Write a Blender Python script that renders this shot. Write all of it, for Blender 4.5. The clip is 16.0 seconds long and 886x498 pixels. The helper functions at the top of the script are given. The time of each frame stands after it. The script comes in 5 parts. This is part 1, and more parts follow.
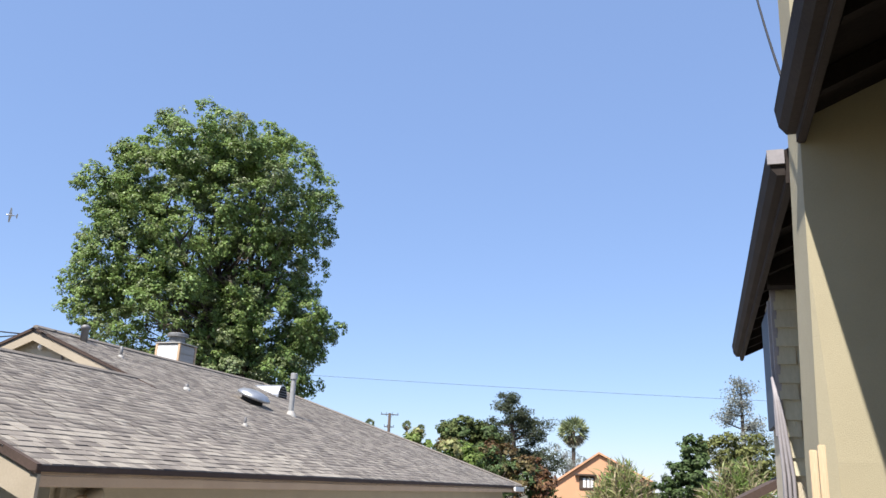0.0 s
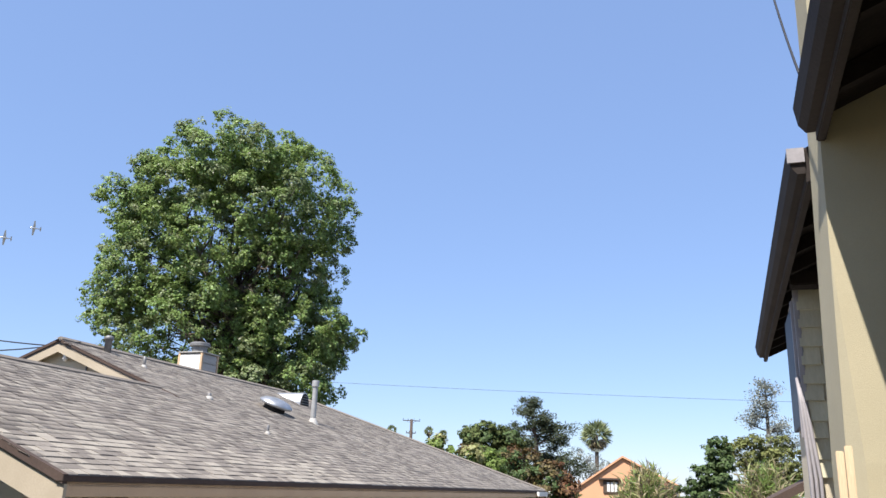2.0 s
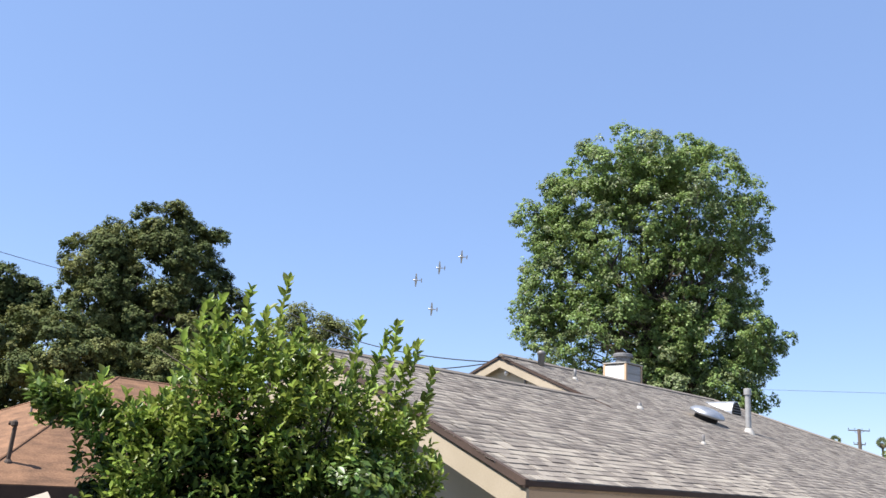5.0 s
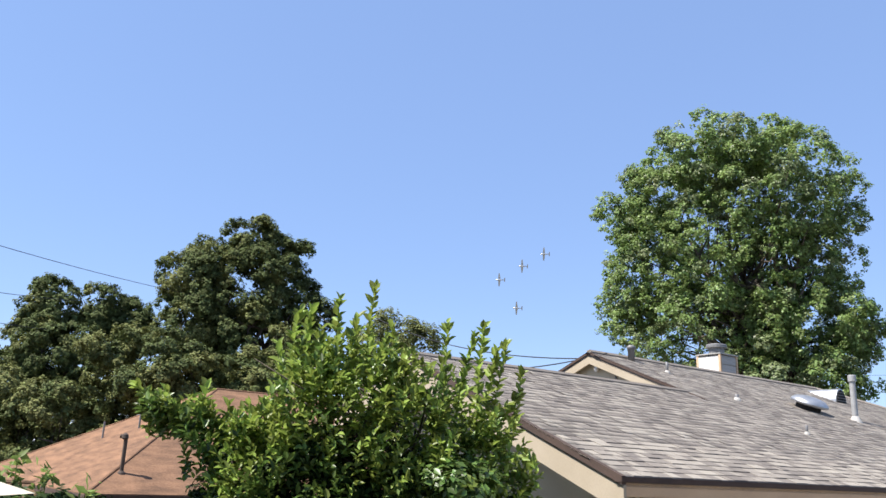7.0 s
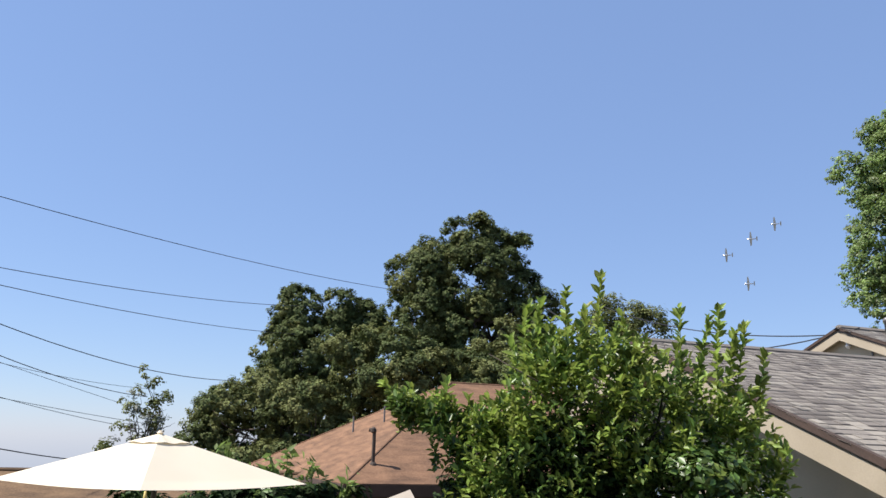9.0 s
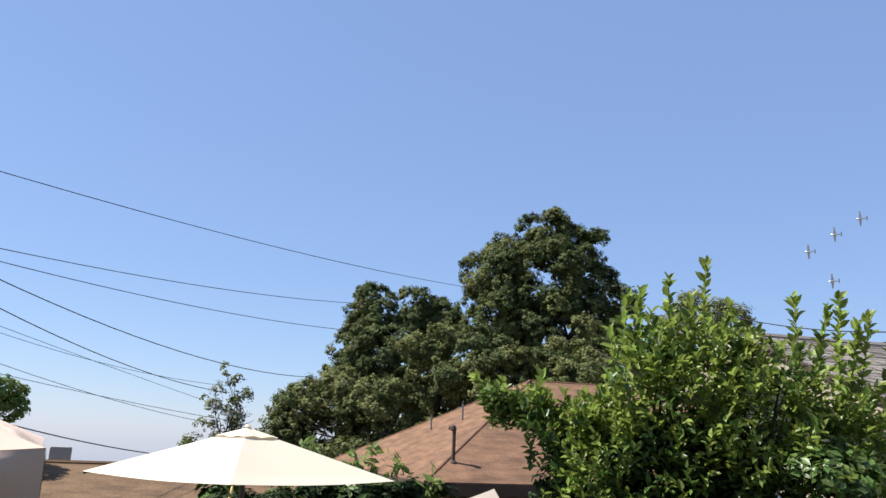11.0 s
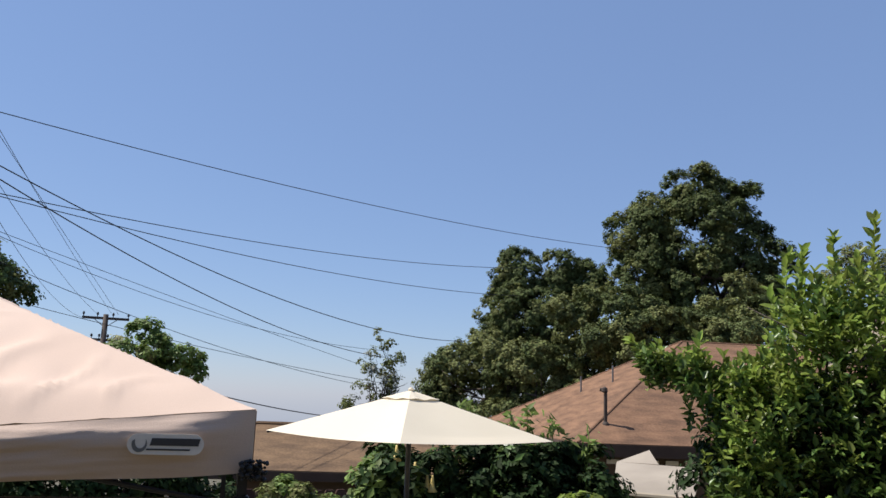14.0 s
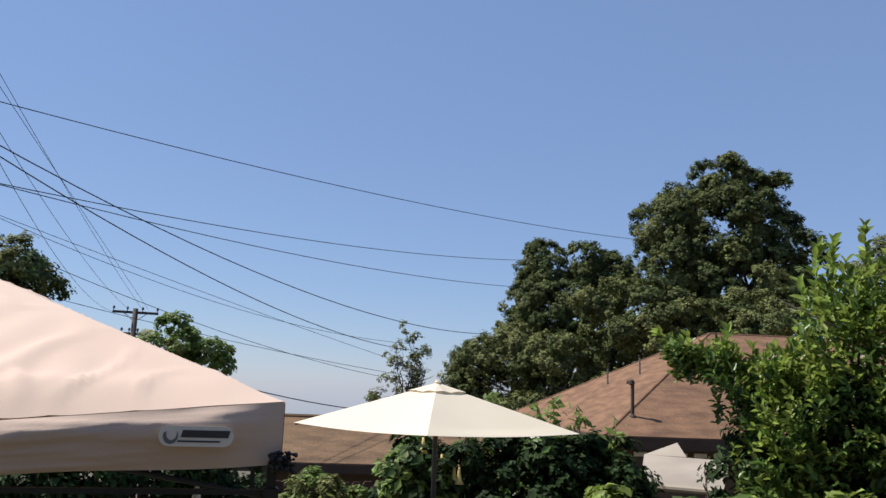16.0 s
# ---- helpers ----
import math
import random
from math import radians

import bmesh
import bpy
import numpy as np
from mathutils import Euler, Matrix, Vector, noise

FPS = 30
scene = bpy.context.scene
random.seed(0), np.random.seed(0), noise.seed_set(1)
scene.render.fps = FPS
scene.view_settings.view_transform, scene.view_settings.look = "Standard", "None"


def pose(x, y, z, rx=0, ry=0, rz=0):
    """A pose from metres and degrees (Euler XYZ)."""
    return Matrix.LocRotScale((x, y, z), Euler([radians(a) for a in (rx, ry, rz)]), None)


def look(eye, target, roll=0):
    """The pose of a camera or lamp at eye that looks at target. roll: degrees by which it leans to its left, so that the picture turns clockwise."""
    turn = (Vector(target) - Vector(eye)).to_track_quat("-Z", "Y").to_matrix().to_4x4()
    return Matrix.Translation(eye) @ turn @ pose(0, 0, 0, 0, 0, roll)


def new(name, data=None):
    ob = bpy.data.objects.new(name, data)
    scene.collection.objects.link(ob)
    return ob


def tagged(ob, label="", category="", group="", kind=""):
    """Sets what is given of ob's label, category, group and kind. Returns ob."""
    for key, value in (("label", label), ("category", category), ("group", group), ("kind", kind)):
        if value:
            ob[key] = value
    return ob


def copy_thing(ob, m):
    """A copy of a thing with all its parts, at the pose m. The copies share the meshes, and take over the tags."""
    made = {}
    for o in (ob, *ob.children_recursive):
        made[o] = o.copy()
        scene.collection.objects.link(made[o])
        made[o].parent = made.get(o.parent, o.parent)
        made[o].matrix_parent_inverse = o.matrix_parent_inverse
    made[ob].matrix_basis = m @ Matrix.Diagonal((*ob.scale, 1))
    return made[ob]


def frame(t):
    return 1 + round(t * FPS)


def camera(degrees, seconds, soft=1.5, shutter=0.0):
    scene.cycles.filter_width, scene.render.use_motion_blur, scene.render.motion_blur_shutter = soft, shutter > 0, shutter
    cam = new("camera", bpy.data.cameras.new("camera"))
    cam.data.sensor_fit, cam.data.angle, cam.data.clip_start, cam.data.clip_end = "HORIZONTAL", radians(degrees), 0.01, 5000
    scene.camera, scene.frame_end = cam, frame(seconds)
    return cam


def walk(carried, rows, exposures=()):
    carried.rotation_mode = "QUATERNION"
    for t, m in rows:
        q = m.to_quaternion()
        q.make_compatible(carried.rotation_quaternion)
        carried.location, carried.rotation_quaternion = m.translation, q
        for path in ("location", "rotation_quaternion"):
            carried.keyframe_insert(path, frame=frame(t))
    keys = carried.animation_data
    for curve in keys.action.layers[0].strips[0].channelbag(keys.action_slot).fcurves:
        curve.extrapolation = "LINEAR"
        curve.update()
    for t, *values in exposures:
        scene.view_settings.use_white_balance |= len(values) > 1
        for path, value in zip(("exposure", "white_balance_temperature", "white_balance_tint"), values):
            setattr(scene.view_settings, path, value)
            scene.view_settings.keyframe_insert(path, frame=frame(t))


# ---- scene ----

cam = camera(57.7, 16.0, soft=1.5)
PATH = [
    (0.0, look((-0.000, -0.000, 2.450), (0.009, 9.604, 5.235), 2.62)),
    (0.5, look((-0.000, 0.000, 2.448), (-0.082, 9.597, 5.258), 2.51)),
    (1.0, look((0.002, -0.001, 2.450), (-0.139, 9.583, 5.301), 2.40)),
    (1.5, look((-0.002, -0.004, 2.449), (-0.171, 9.576, 5.310), 2.15)),
    (2.0, look((0.002, -0.002, 2.450), (-0.226, 9.584, 5.290), 2.00)),
    (2.5, look((-0.001, -0.011, 2.448), (-0.338, 9.564, 5.313), 1.78)),
    (3.0, look((-0.002, -0.031, 2.446), (-0.670, 9.511, 5.362), 1.76)),
    (3.5, look((-0.004, -0.088, 2.447), (-1.963, 9.298, 5.289), 1.67)),
    (4.0, look((-0.073, -0.097, 2.451), (-3.507, 8.874, 5.231), 3.32)),
    (4.5, look((-0.106, -0.094, 2.444), (-4.520, 8.474, 5.108), 4.12)),
    (5.0, look((-0.108, -0.129, 2.450), (-5.041, 8.147, 5.129), 4.22)),
    (5.2, look((-0.126, -0.128, 2.454), (-5.181, 8.068, 5.149), 3.99)),
    (7.5, look((-0.079, -0.186, 2.445), (-6.001, 7.446, 5.033), 2.16)),
    (8.0, look((-0.080, -0.186, 2.448), (-6.252, 7.268, 4.964), 1.77)),
    (8.5, look((-0.069, -0.239, 2.454), (-6.992, 6.555, 4.885), 2.03)),
    (9.0, look((-0.062, -0.281, 2.463), (-7.770, 5.622, 4.858), 1.65)),
    (9.2, look((-0.082, -0.300, 2.455), (-7.914, 5.431, 4.869), 1.59)),
    (11.3, look((-0.459, -0.227, 2.425), (-8.680, 4.956, 4.781), 2.34)),
    (11.5, look((-0.468, -0.241, 2.417), (-8.679, 4.974, 4.734), 2.09)),
    (12.0, look((-0.379, -0.318, 2.410), (-9.027, 4.383, 4.176), 2.36)),
    (12.5, look((-0.318, -0.380, 2.438), (-9.298, 3.617, 4.277), 3.03)),
    (13.0, look((-0.317, -0.392, 2.434), (-9.380, 3.375, 4.349), 2.81)),
    (13.5, look((-0.315, -0.387, 2.432), (-9.399, 3.381, 4.245), 2.37)),
    (14.0, look((-0.311, -0.393, 2.432), (-9.412, 3.316, 4.281), 2.24)),
    (14.5, look((-0.319, -0.398, 2.432), (-9.445, 3.265, 4.252), 2.61)),
    (15.0, look((-0.318, -0.398, 2.433), (-9.472, 3.201, 4.238), 2.33)),
    (15.5, look((-0.323, -0.395, 2.430), (-9.521, 3.125, 4.164), 2.30)),
    (16.0, look((-0.312, -0.397, 2.430), (-9.541, 3.033, 4.181), 2.18)),
]
walk(cam, PATH, exposures=[(0.0, 0.97, 6400, 12), (5.0, 1.07, 6400, 12), (7.5, 1.05, 6400, 12), (8.5, 0.97, 6400, 12), (9.0, 0.74, 6400, 12), (11.5, 0.78, 6400, 12), (12.5, 0.45, 6400, 12), (14.0, 0.43, 6400, 12), (14.5, 0.43, 6400, 12), (15.0, 0.27, 6400, 12), (15.5, 0.40, 6400, 12), (16.0, 0.40, 6400, 12)])

# ---- world and sun ----
SUN_EL, SUN_AZ = 56.0, 146.0          # degrees; azimuth from +y towards -x
sun_dir = Vector((-math.sin(radians(SUN_AZ)) * math.cos(radians(SUN_EL)), math.cos(radians(SUN_AZ)) * math.cos(radians(SUN_EL)), math.sin(radians(SUN_EL))))
world = bpy.data.worlds.new("world")
scene.world = world
world.use_nodes = True
wn, wl = world.node_tree.nodes, world.node_tree.links
sky = wn.new("ShaderNodeTexSky")
sky.sky_type, sky.sun_disc = "NISHITA", False
sky.sun_elevation, sky.sun_rotation = radians(SUN_EL), radians(-SUN_AZ)
sky.air_density, sky.dust_density, sky.ozone_density, sky.altitude = 1.0, 0.2, 2.4, 200
haze = wn.new("ShaderNodeMix")       # even summer haze over the clear sky
haze.data_type = "RGBA"
haze.inputs[0].default_value = 0.62
haze.inputs[7].default_value = (1.32, 2.03, 3.72, 1)
wl.new(sky.outputs[0], haze.inputs[6])
wl.new(haze.outputs[2], wn["Background"].inputs[0])
wn["Background"].inputs[1].default_value = 0.115
sun = new("sun", bpy.data.lights.new("sun", "SUN"))
sun.data.energy, sun.data.angle, sun.data.color = 5.0, radians(0.55), (1.0, 0.95, 0.87)
sun.matrix_world = look(sun_dir * 50, (0, 0, 0))


# ---- materials ----
def mat(name, base, rough=0.8, metal=0.0, spots=None, scale=3.0, fine=40.0, bump=0.2, vary=0.15, each="", translucent=0.0, spec=0.5, stretch=(1, 1, 1), lo=0.35, hi=0.65):
    """A surface with a base colour, a second colour in patches, fine grain and relief. each: 'object' or 'island' varies it piece by piece."""
    m = bpy.data.materials.new(name)
    m.use_nodes = True
    nt = m.node_tree
    n, l = nt.nodes, nt.links
    bsdf = n["Principled BSDF"]
    coord = n.new("ShaderNodeTexCoord")
    mapping = n.new("ShaderNodeMapping")
    mapping.inputs["Scale"].default_value = stretch
    l.new(coord.outputs["Object"], mapping.inputs[0])
    big, small = n.new("ShaderNodeTexNoise"), n.new("ShaderNodeTexNoise")
    big.inputs["Scale"].default_value, small.inputs["Scale"].default_value = scale, fine
    big.inputs["Detail"].default_value = small.inputs["Detail"].default_value = 4
    for t in (big, small):
        l.new(mapping.outputs[0], t.inputs["Vector"])
    ramp = n.new("ShaderNodeMapRange")
    ramp.inputs[1].default_value, ramp.inputs[2].default_value = lo, hi
    l.new(big.outputs[0], ramp.inputs[0])
    mix = n.new("ShaderNodeMix")
    mix.data_type = "RGBA"
    mix.inputs[6].default_value = (*base, 1)
    mix.inputs[7].default_value = (*(spots or tuple(c * 0.8 for c in base)), 1)
    l.new(ramp.outputs[0], mix.inputs[0])
    value = n.new("ShaderNodeMapRange")
    value.inputs[1].default_value, value.inputs[2].default_value = 0.3, 0.7
    value.inputs[3].default_value, value.inputs[4].default_value = 1 - vary, 1 + vary
    l.new(small.outputs[0], value.inputs[0])
    hsv = n.new("ShaderNodeHueSaturation")
    l.new(mix.outputs[2], hsv.inputs["Color"])
    if each:
        src = n.new("ShaderNodeObjectInfo").outputs["Random"] if each == "object" else n.new("ShaderNodeNewGeometry").outputs["Random Per Island"]
        er = n.new("ShaderNodeMapRange")
        er.inputs[3].default_value, er.inputs[4].default_value = 1 - 2.2 * vary, 1 + 2.2 * vary
        l.new(src, er.inputs[0])
        mul = n.new("ShaderNodeMath")
        mul.operation = "MULTIPLY"
        l.new(value.outputs[0], mul.inputs[0])
        l.new(er.outputs[0], mul.inputs[1])
        l.new(mul.outputs[0], hsv.inputs["Value"])
        hue = n.new("ShaderNodeMapRange")
        hue.inputs[3].default_value, hue.inputs[4].default_value = 0.5 - 0.06 * vary, 0.5 + 0.06 * vary
        l.new(src, hue.inputs[0])
        l.new(hue.outputs[0], hsv.inputs["Hue"])
    else:
        l.new(value.outputs[0], hsv.inputs["Value"])
    l.new(hsv.outputs[0], bsdf.inputs["Base Color"])
    bsdf.inputs["Roughness"].default_value, bsdf.inputs["Metallic"].default_value = rough, metal
    bsdf.inputs["Specular IOR Level"].default_value = spec
    if bump:
        b = n.new("ShaderNodeBump")
        b.inputs["Strength"].default_value, b.inputs["Distance"].default_value = bump, 0.01
        l.new(small.outputs[0], b.inputs["Height"])
        l.new(b.outputs[0], bsdf.inputs["Normal"])
    if translucent:
        tr, ms = n.new("ShaderNodeBsdfTranslucent"), n.new("ShaderNodeMixShader")
        l.new(hsv.outputs[0], tr.inputs[0])
        ms.inputs[0].default_value = translucent
        l.new(bsdf.outputs[0], ms.inputs[1])
        l.new(tr.outputs[0], ms.inputs[2])
        l.new(ms.outputs[0], n["Material Output"].inputs[0])
    return m


def leaf_mat(name, base, spots, vary=0.2, translucent=0.35, rough=0.6, scale=0.5, spec=0.3):
    return mat(name, base, rough, 0, spots, scale, 8.0, 0, vary, "island", translucent, spec=spec)


M_SHINGLE = mat("shingle", (0.228, 0.200, 0.167), 0.95, 0, (0.20, 0.175, 0.146), 1.2, 160, 0.5, 0.17, "object")
M_SHINGLE_FIELD = mat("shingle_field", (0.250, 0.218, 0.182), 0.95, 0, (0.22, 0.192, 0.160), 1.2, 160, 0.5, 0.17, "island")
M_ROOF_DECK = mat("roof_deck", (0.17, 0.15, 0.135), 0.95, 0, (0.12, 0.105, 0.095), 2, 90, 0.4, 0.2)
M_DRIP = mat("dark_edge", (0.070, 0.045, 0.034), 0.95, 0, None, 3, 50, 0.2)
M_CREAM = mat("cream_paint", (0.38, 0.32, 0.235), 0.8, 0, (0.34, 0.285, 0.205), 2, 60, 0.15, 0.05)
M_CREAM_WALL = mat("cream_stucco", (0.49, 0.425, 0.31), 0.9, 0, (0.45, 0.39, 0.285), 1.5, 120, 0.5, 0.07)
M_TAN = mat("tan_fascia", (0.53, 0.375, 0.235), 0.85, 0, (0.48, 0.335, 0.21), 2, 60, 0.15, 0.06)
M_WHITE = mat("white_paint", (0.75, 0.74, 0.70), 0.6, 0, (0.66, 0.65, 0.62), 4, 60, 0.1, 0.05)
M_GALV = mat("galvanised_steel", (0.46, 0.47, 0.48), 0.42, 0.75, (0.36, 0.37, 0.38), 6, 70, 0.1, 0.1)
M_FLUE = mat("flue_metal", (0.36, 0.36, 0.35), 0.5, 0.3, (0.30, 0.295, 0.285), 8, 60, 0.1, 0.1)
M_GREYPIPE = mat("grey_pipe", (0.20, 0.20, 0.20), 0.55, 0.3, (0.15, 0.145, 0.14), 8, 60, 0.1, 0.1)
M_DARK = mat("dark_void", (0.02, 0.018, 0.016), 0.9, 0, None, 4, 40, 0.1)
M_SIDING = mat("weathered_siding", (0.42, 0.40, 0.37), 0.85, 0, (0.34, 0.33, 0.30), 2, 50, 0.3, 0.1, stretch=(1, 1, 6))
M_STUCCO = mat("sage_stucco", (0.37, 0.325, 0.215), 0.92, 0, (0.33, 0.29, 0.19), 1.6, 260, 0.25, 0.06)
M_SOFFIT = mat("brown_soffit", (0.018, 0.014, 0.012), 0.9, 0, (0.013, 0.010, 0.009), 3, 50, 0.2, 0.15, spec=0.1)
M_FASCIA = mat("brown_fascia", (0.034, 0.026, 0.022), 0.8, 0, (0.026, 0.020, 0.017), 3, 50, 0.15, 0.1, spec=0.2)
M_CEDAR = mat("painted_shingle", (0.46, 0.42, 0.30), 0.85, 0, (0.40, 0.365, 0.26), 3, 60, 0.4, 0.06, "object", stretch=(1, 1, 0.2))
M_GLASS = mat("window_glass", (0.045, 0.055, 0.075), 0.5, 0, (0.035, 0.042, 0.06), 1, 20, 0, 0.05, spec=0.15)
M_CONDUIT = mat("conduit", (0.27, 0.25, 0.255), 0.6, 0, (0.22, 0.205, 0.21), 5, 60, 0.1, 0.06)
M_PINEWOOD = mat("raw_pine", (0.64, 0.50, 0.32), 0.7, 0, (0.56, 0.42, 0.26), 4, 40, 0.2, 0.1, stretch=(8, 8, 0.6))
M_CANOPY = mat("canopy_fabric", (0.585, 0.448, 0.355), 0.95, 0, (0.555, 0.42, 0.33), 1.2, 200, 0.15, 0.03, translucent=0.0)
M_UMBRELLA = mat("umbrella_fabric", (0.84, 0.75, 0.58), 0.85, 0, (0.81, 0.72, 0.55), 1.5, 200, 0.12, 0.03, translucent=0.25)
M_BLACK = mat("black_metal", (0.02, 0.02, 0.02), 0.45, 0.3, (0.03, 0.028, 0.026), 6, 60, 0.1, 0.1)
M_BROWNROOF = mat("brown_shingle", (0.225, 0.128, 0.076), 0.95, 0, (0.125, 0.074, 0.047), 2.2, 34, 0.9, 0.3, stretch=(0.7, 0.7, 4.0), lo=0.35, hi=0.68, spec=0.15)
M_BROWNROOF2 = mat("dull_brown_shingle", (0.175, 0.112, 0.064), 0.95, 0, (0.105, 0.068, 0.042), 2.4, 30, 0.8, 0.3, stretch=(0.7, 0.7, 5.0), lo=0.35, hi=0.68, spec=0.15)
M_BROWNWALL = mat("dark_brown_wall", (0.09, 0.06, 0.042), 0.85, 0, (0.07, 0.048, 0.033), 1.5, 40, 0.3, 0.12)
M_FENCE = mat("red_brown_fence", (0.11, 0.05, 0.035), 0.85, 0, (0.08, 0.038, 0.028), 2, 40, 0.3, 0.15, "object", stretch=(4, 4, 0.5))
M_ORANGE = mat("orange_stucco", (0.60, 0.335, 0.19), 0.9, 0, (0.56, 0.305, 0.17), 0.6, 30, 0.3, 0.06)
M_POLE = mat("creosote_pole", (0.075, 0.052, 0.038), 0.85, 0, (0.05, 0.036, 0.028), 2, 40, 0.3, 0.15, stretch=(4, 4, 0.4))
M_WIRE = mat("black_cable", (0.012, 0.012, 0.014), 0.6, 0, None, 2, 20, 0, 0.05)
M_BARK = mat("bark", (0.11, 0.085, 0.065), 0.9, 0, (0.07, 0.054, 0.042), 3, 30, 0.6, 0.2, stretch=(3, 3, 0.6))
M_GROUND = mat("dry_soil", (0.105, 0.088, 0.052), 0.95, 0, (0.075, 0.068, 0.038), 0.15, 6, 0.4, 0.2)
M_CONCRETE = mat("concrete", (0.36, 0.34, 0.31), 0.9, 0, (0.30, 0.285, 0.26), 1.2, 60, 0.3, 0.08)
M_ALU = mat("bare_aluminium", (0.62, 0.64, 0.67), 0.35, 0.6, (0.52, 0.54, 0.57), 0.3, 4, 0, 0.05)
M_AWNING = mat("beige_awning", (0.27, 0.23, 0.18), 0.85, 0, (0.35, 0.30, 0.235), 1, 80, 0.15, 0.05)
M_BADGE = mat("badge_white", (0.72, 0.66, 0.58), 0.7, 0, (0.68, 0.62, 0.54), 3, 60, 0, 0.03)
M_BADGE_DARK = mat("badge_dark", (0.05, 0.045, 0.045), 0.7, 0, None, 3, 60, 0, 0.05)
M_YELLOW = mat("yellow_petal", (0.78, 0.60, 0.18), 0.6, 0, (0.80, 0.66, 0.28), 4, 30, 0, 0.1, "", 0.3)
M_RED = mat("red_petal", (0.50, 0.05, 0.03), 0.6, 0, (0.4, 0.04, 0.03), 4, 30, 0, 0.1)
L_TREE = leaf_mat("poplar_leaf", (0.245, 0.320, 0.108), (0.195, 0.275, 0.090), 0.24, 0.5, 0.38)
L_GARDEN = leaf_mat("garden_leaf", (0.098, 0.142, 0.050), (0.075, 0.115, 0.040), 0.2, 0.35)
L_TREE_DRY = leaf_mat("poplar_leaf_dry", (0.235, 0.275, 0.130), (0.19, 0.24, 0.105), 0.22, 0.4, 0.4)
L_OAK = leaf_mat("oak_leaf", (0.112, 0.136, 0.048), (0.084, 0.106, 0.037), 0.22, 0.22, 0.7, spec=0.12)
L_OAK_DUSTY = leaf_mat("dusty_leaf", (0.190, 0.200, 0.074), (0.150, 0.166, 0.058), 0.22, 0.26, 0.7, spec=0.12)
L_CITRUS = leaf_mat("citrus_leaf", (0.118, 0.178, 0.040), (0.080, 0.134, 0.031), 0.22, 0.28, 0.36, 1.2)
L_CITRUS_NEW = leaf_mat("citrus_new_leaf", (0.265, 0.330, 0.068), (0.205, 0.28, 0.055), 0.2, 0.40, 0.42, 1.2)
# near-black leaf: shade inside hedges and crowns is put into its colour
L_SHADED = leaf_mat("shaded_leaf", (0.030, 0.052, 0.014), (0.020, 0.038, 0.011), 0.2, 0.15, 0.65, 1.0, 0.12)
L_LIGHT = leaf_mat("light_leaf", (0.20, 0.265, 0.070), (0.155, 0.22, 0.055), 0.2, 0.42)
L_YELLOW = leaf_mat("straw_leaf", (0.38, 0.36, 0.17), (0.29, 0.305, 0.13), 0.18, 0.45)
L_RUST = leaf_mat("rust_leaf", (0.165, 0.075, 0.038), (0.10, 0.10, 0.035), 0.25, 0.25, scale=0.4)
L_PINE = leaf_mat("pine_needle", (0.065, 0.080, 0.042), (0.050, 0.065, 0.034), 0.2, 0.15)
L_PALM = leaf_mat("palm_frond", (0.22, 0.25, 0.125), (0.18, 0.21, 0.10), 0.2, 0.2)
L_PALM_DRY = leaf_mat("palm_skirt", (0.28, 0.23, 0.14), (0.22, 0.18, 0.11), 0.2, 0.15)
L_GREY = leaf_mat("grey_conifer", (0.27, 0.285, 0.25), (0.22, 0.24, 0.205), 0.15, 0.25)


# ---- building helpers ----
def link(name, me, material, parent=None, label="", m=None, kind=""):
    ob = new(name, me)
    if material is not None and not me.materials:
        me.materials.append(material)
    if parent is not None:
        ob.parent = parent
    if m is not None:
        ob.matrix_local = m
    return tagged(ob, label, kind=kind)


def part(name, bm, material, parent=None, label="", m=None, smooth=False, kind=""):
    me = bpy.data.meshes.new(name)
    bmesh.ops.recalc_face_normals(bm, faces=bm.faces)
    bm.to_mesh(me)
    bm.free()
    if smooth:
        me.polygons.foreach_set("use_smooth", [True] * len(me.polygons))
    return link(name, me, material, parent, label, m, kind)


def thing(name, label, category, group="", m=None, kind=""):
    ob = new(name)
    ob.empty_display_size = 0.2
    if m is not None:
        ob.matrix_world = m
    return tagged(ob, label, category, group, kind)


def box(x0, x1, y0, y1, z0, z1, bevel=0.0, bm=None):
    bm = bm or bmesh.new()
    got = bmesh.ops.create_cube(bm, size=1, matrix=Matrix.Translation(((x0 + x1) / 2, (y0 + y1) / 2, (z0 + z1) / 2)) @ Matrix.Diagonal((x1 - x0, y1 - y0, z1 - z0, 1)))
    if bevel:
        edges = {e for v in got["verts"] for e in v.link_edges}
        bmesh.ops.bevel(bm, geom=list(edges), offset=bevel, segments=2, affect="EDGES")
    return bm


def prism(poly, push, bm=None):
    """A solid from a flat polygon (3D points) pushed along a vector."""
    bm = bm or bmesh.new()
    push = Vector(push)
    a = [bm.verts.new(Vector(p)) for p in poly]
    b = [bm.verts.new(Vector(p) + push) for p in poly]
    bm.faces.new(a)
    bm.faces.new(b[::-1])
    for i in range(len(a)):
        j = (i + 1) % len(a)
        bm.faces.new((a[i], b[i], b[j], a[j]))
    return bm


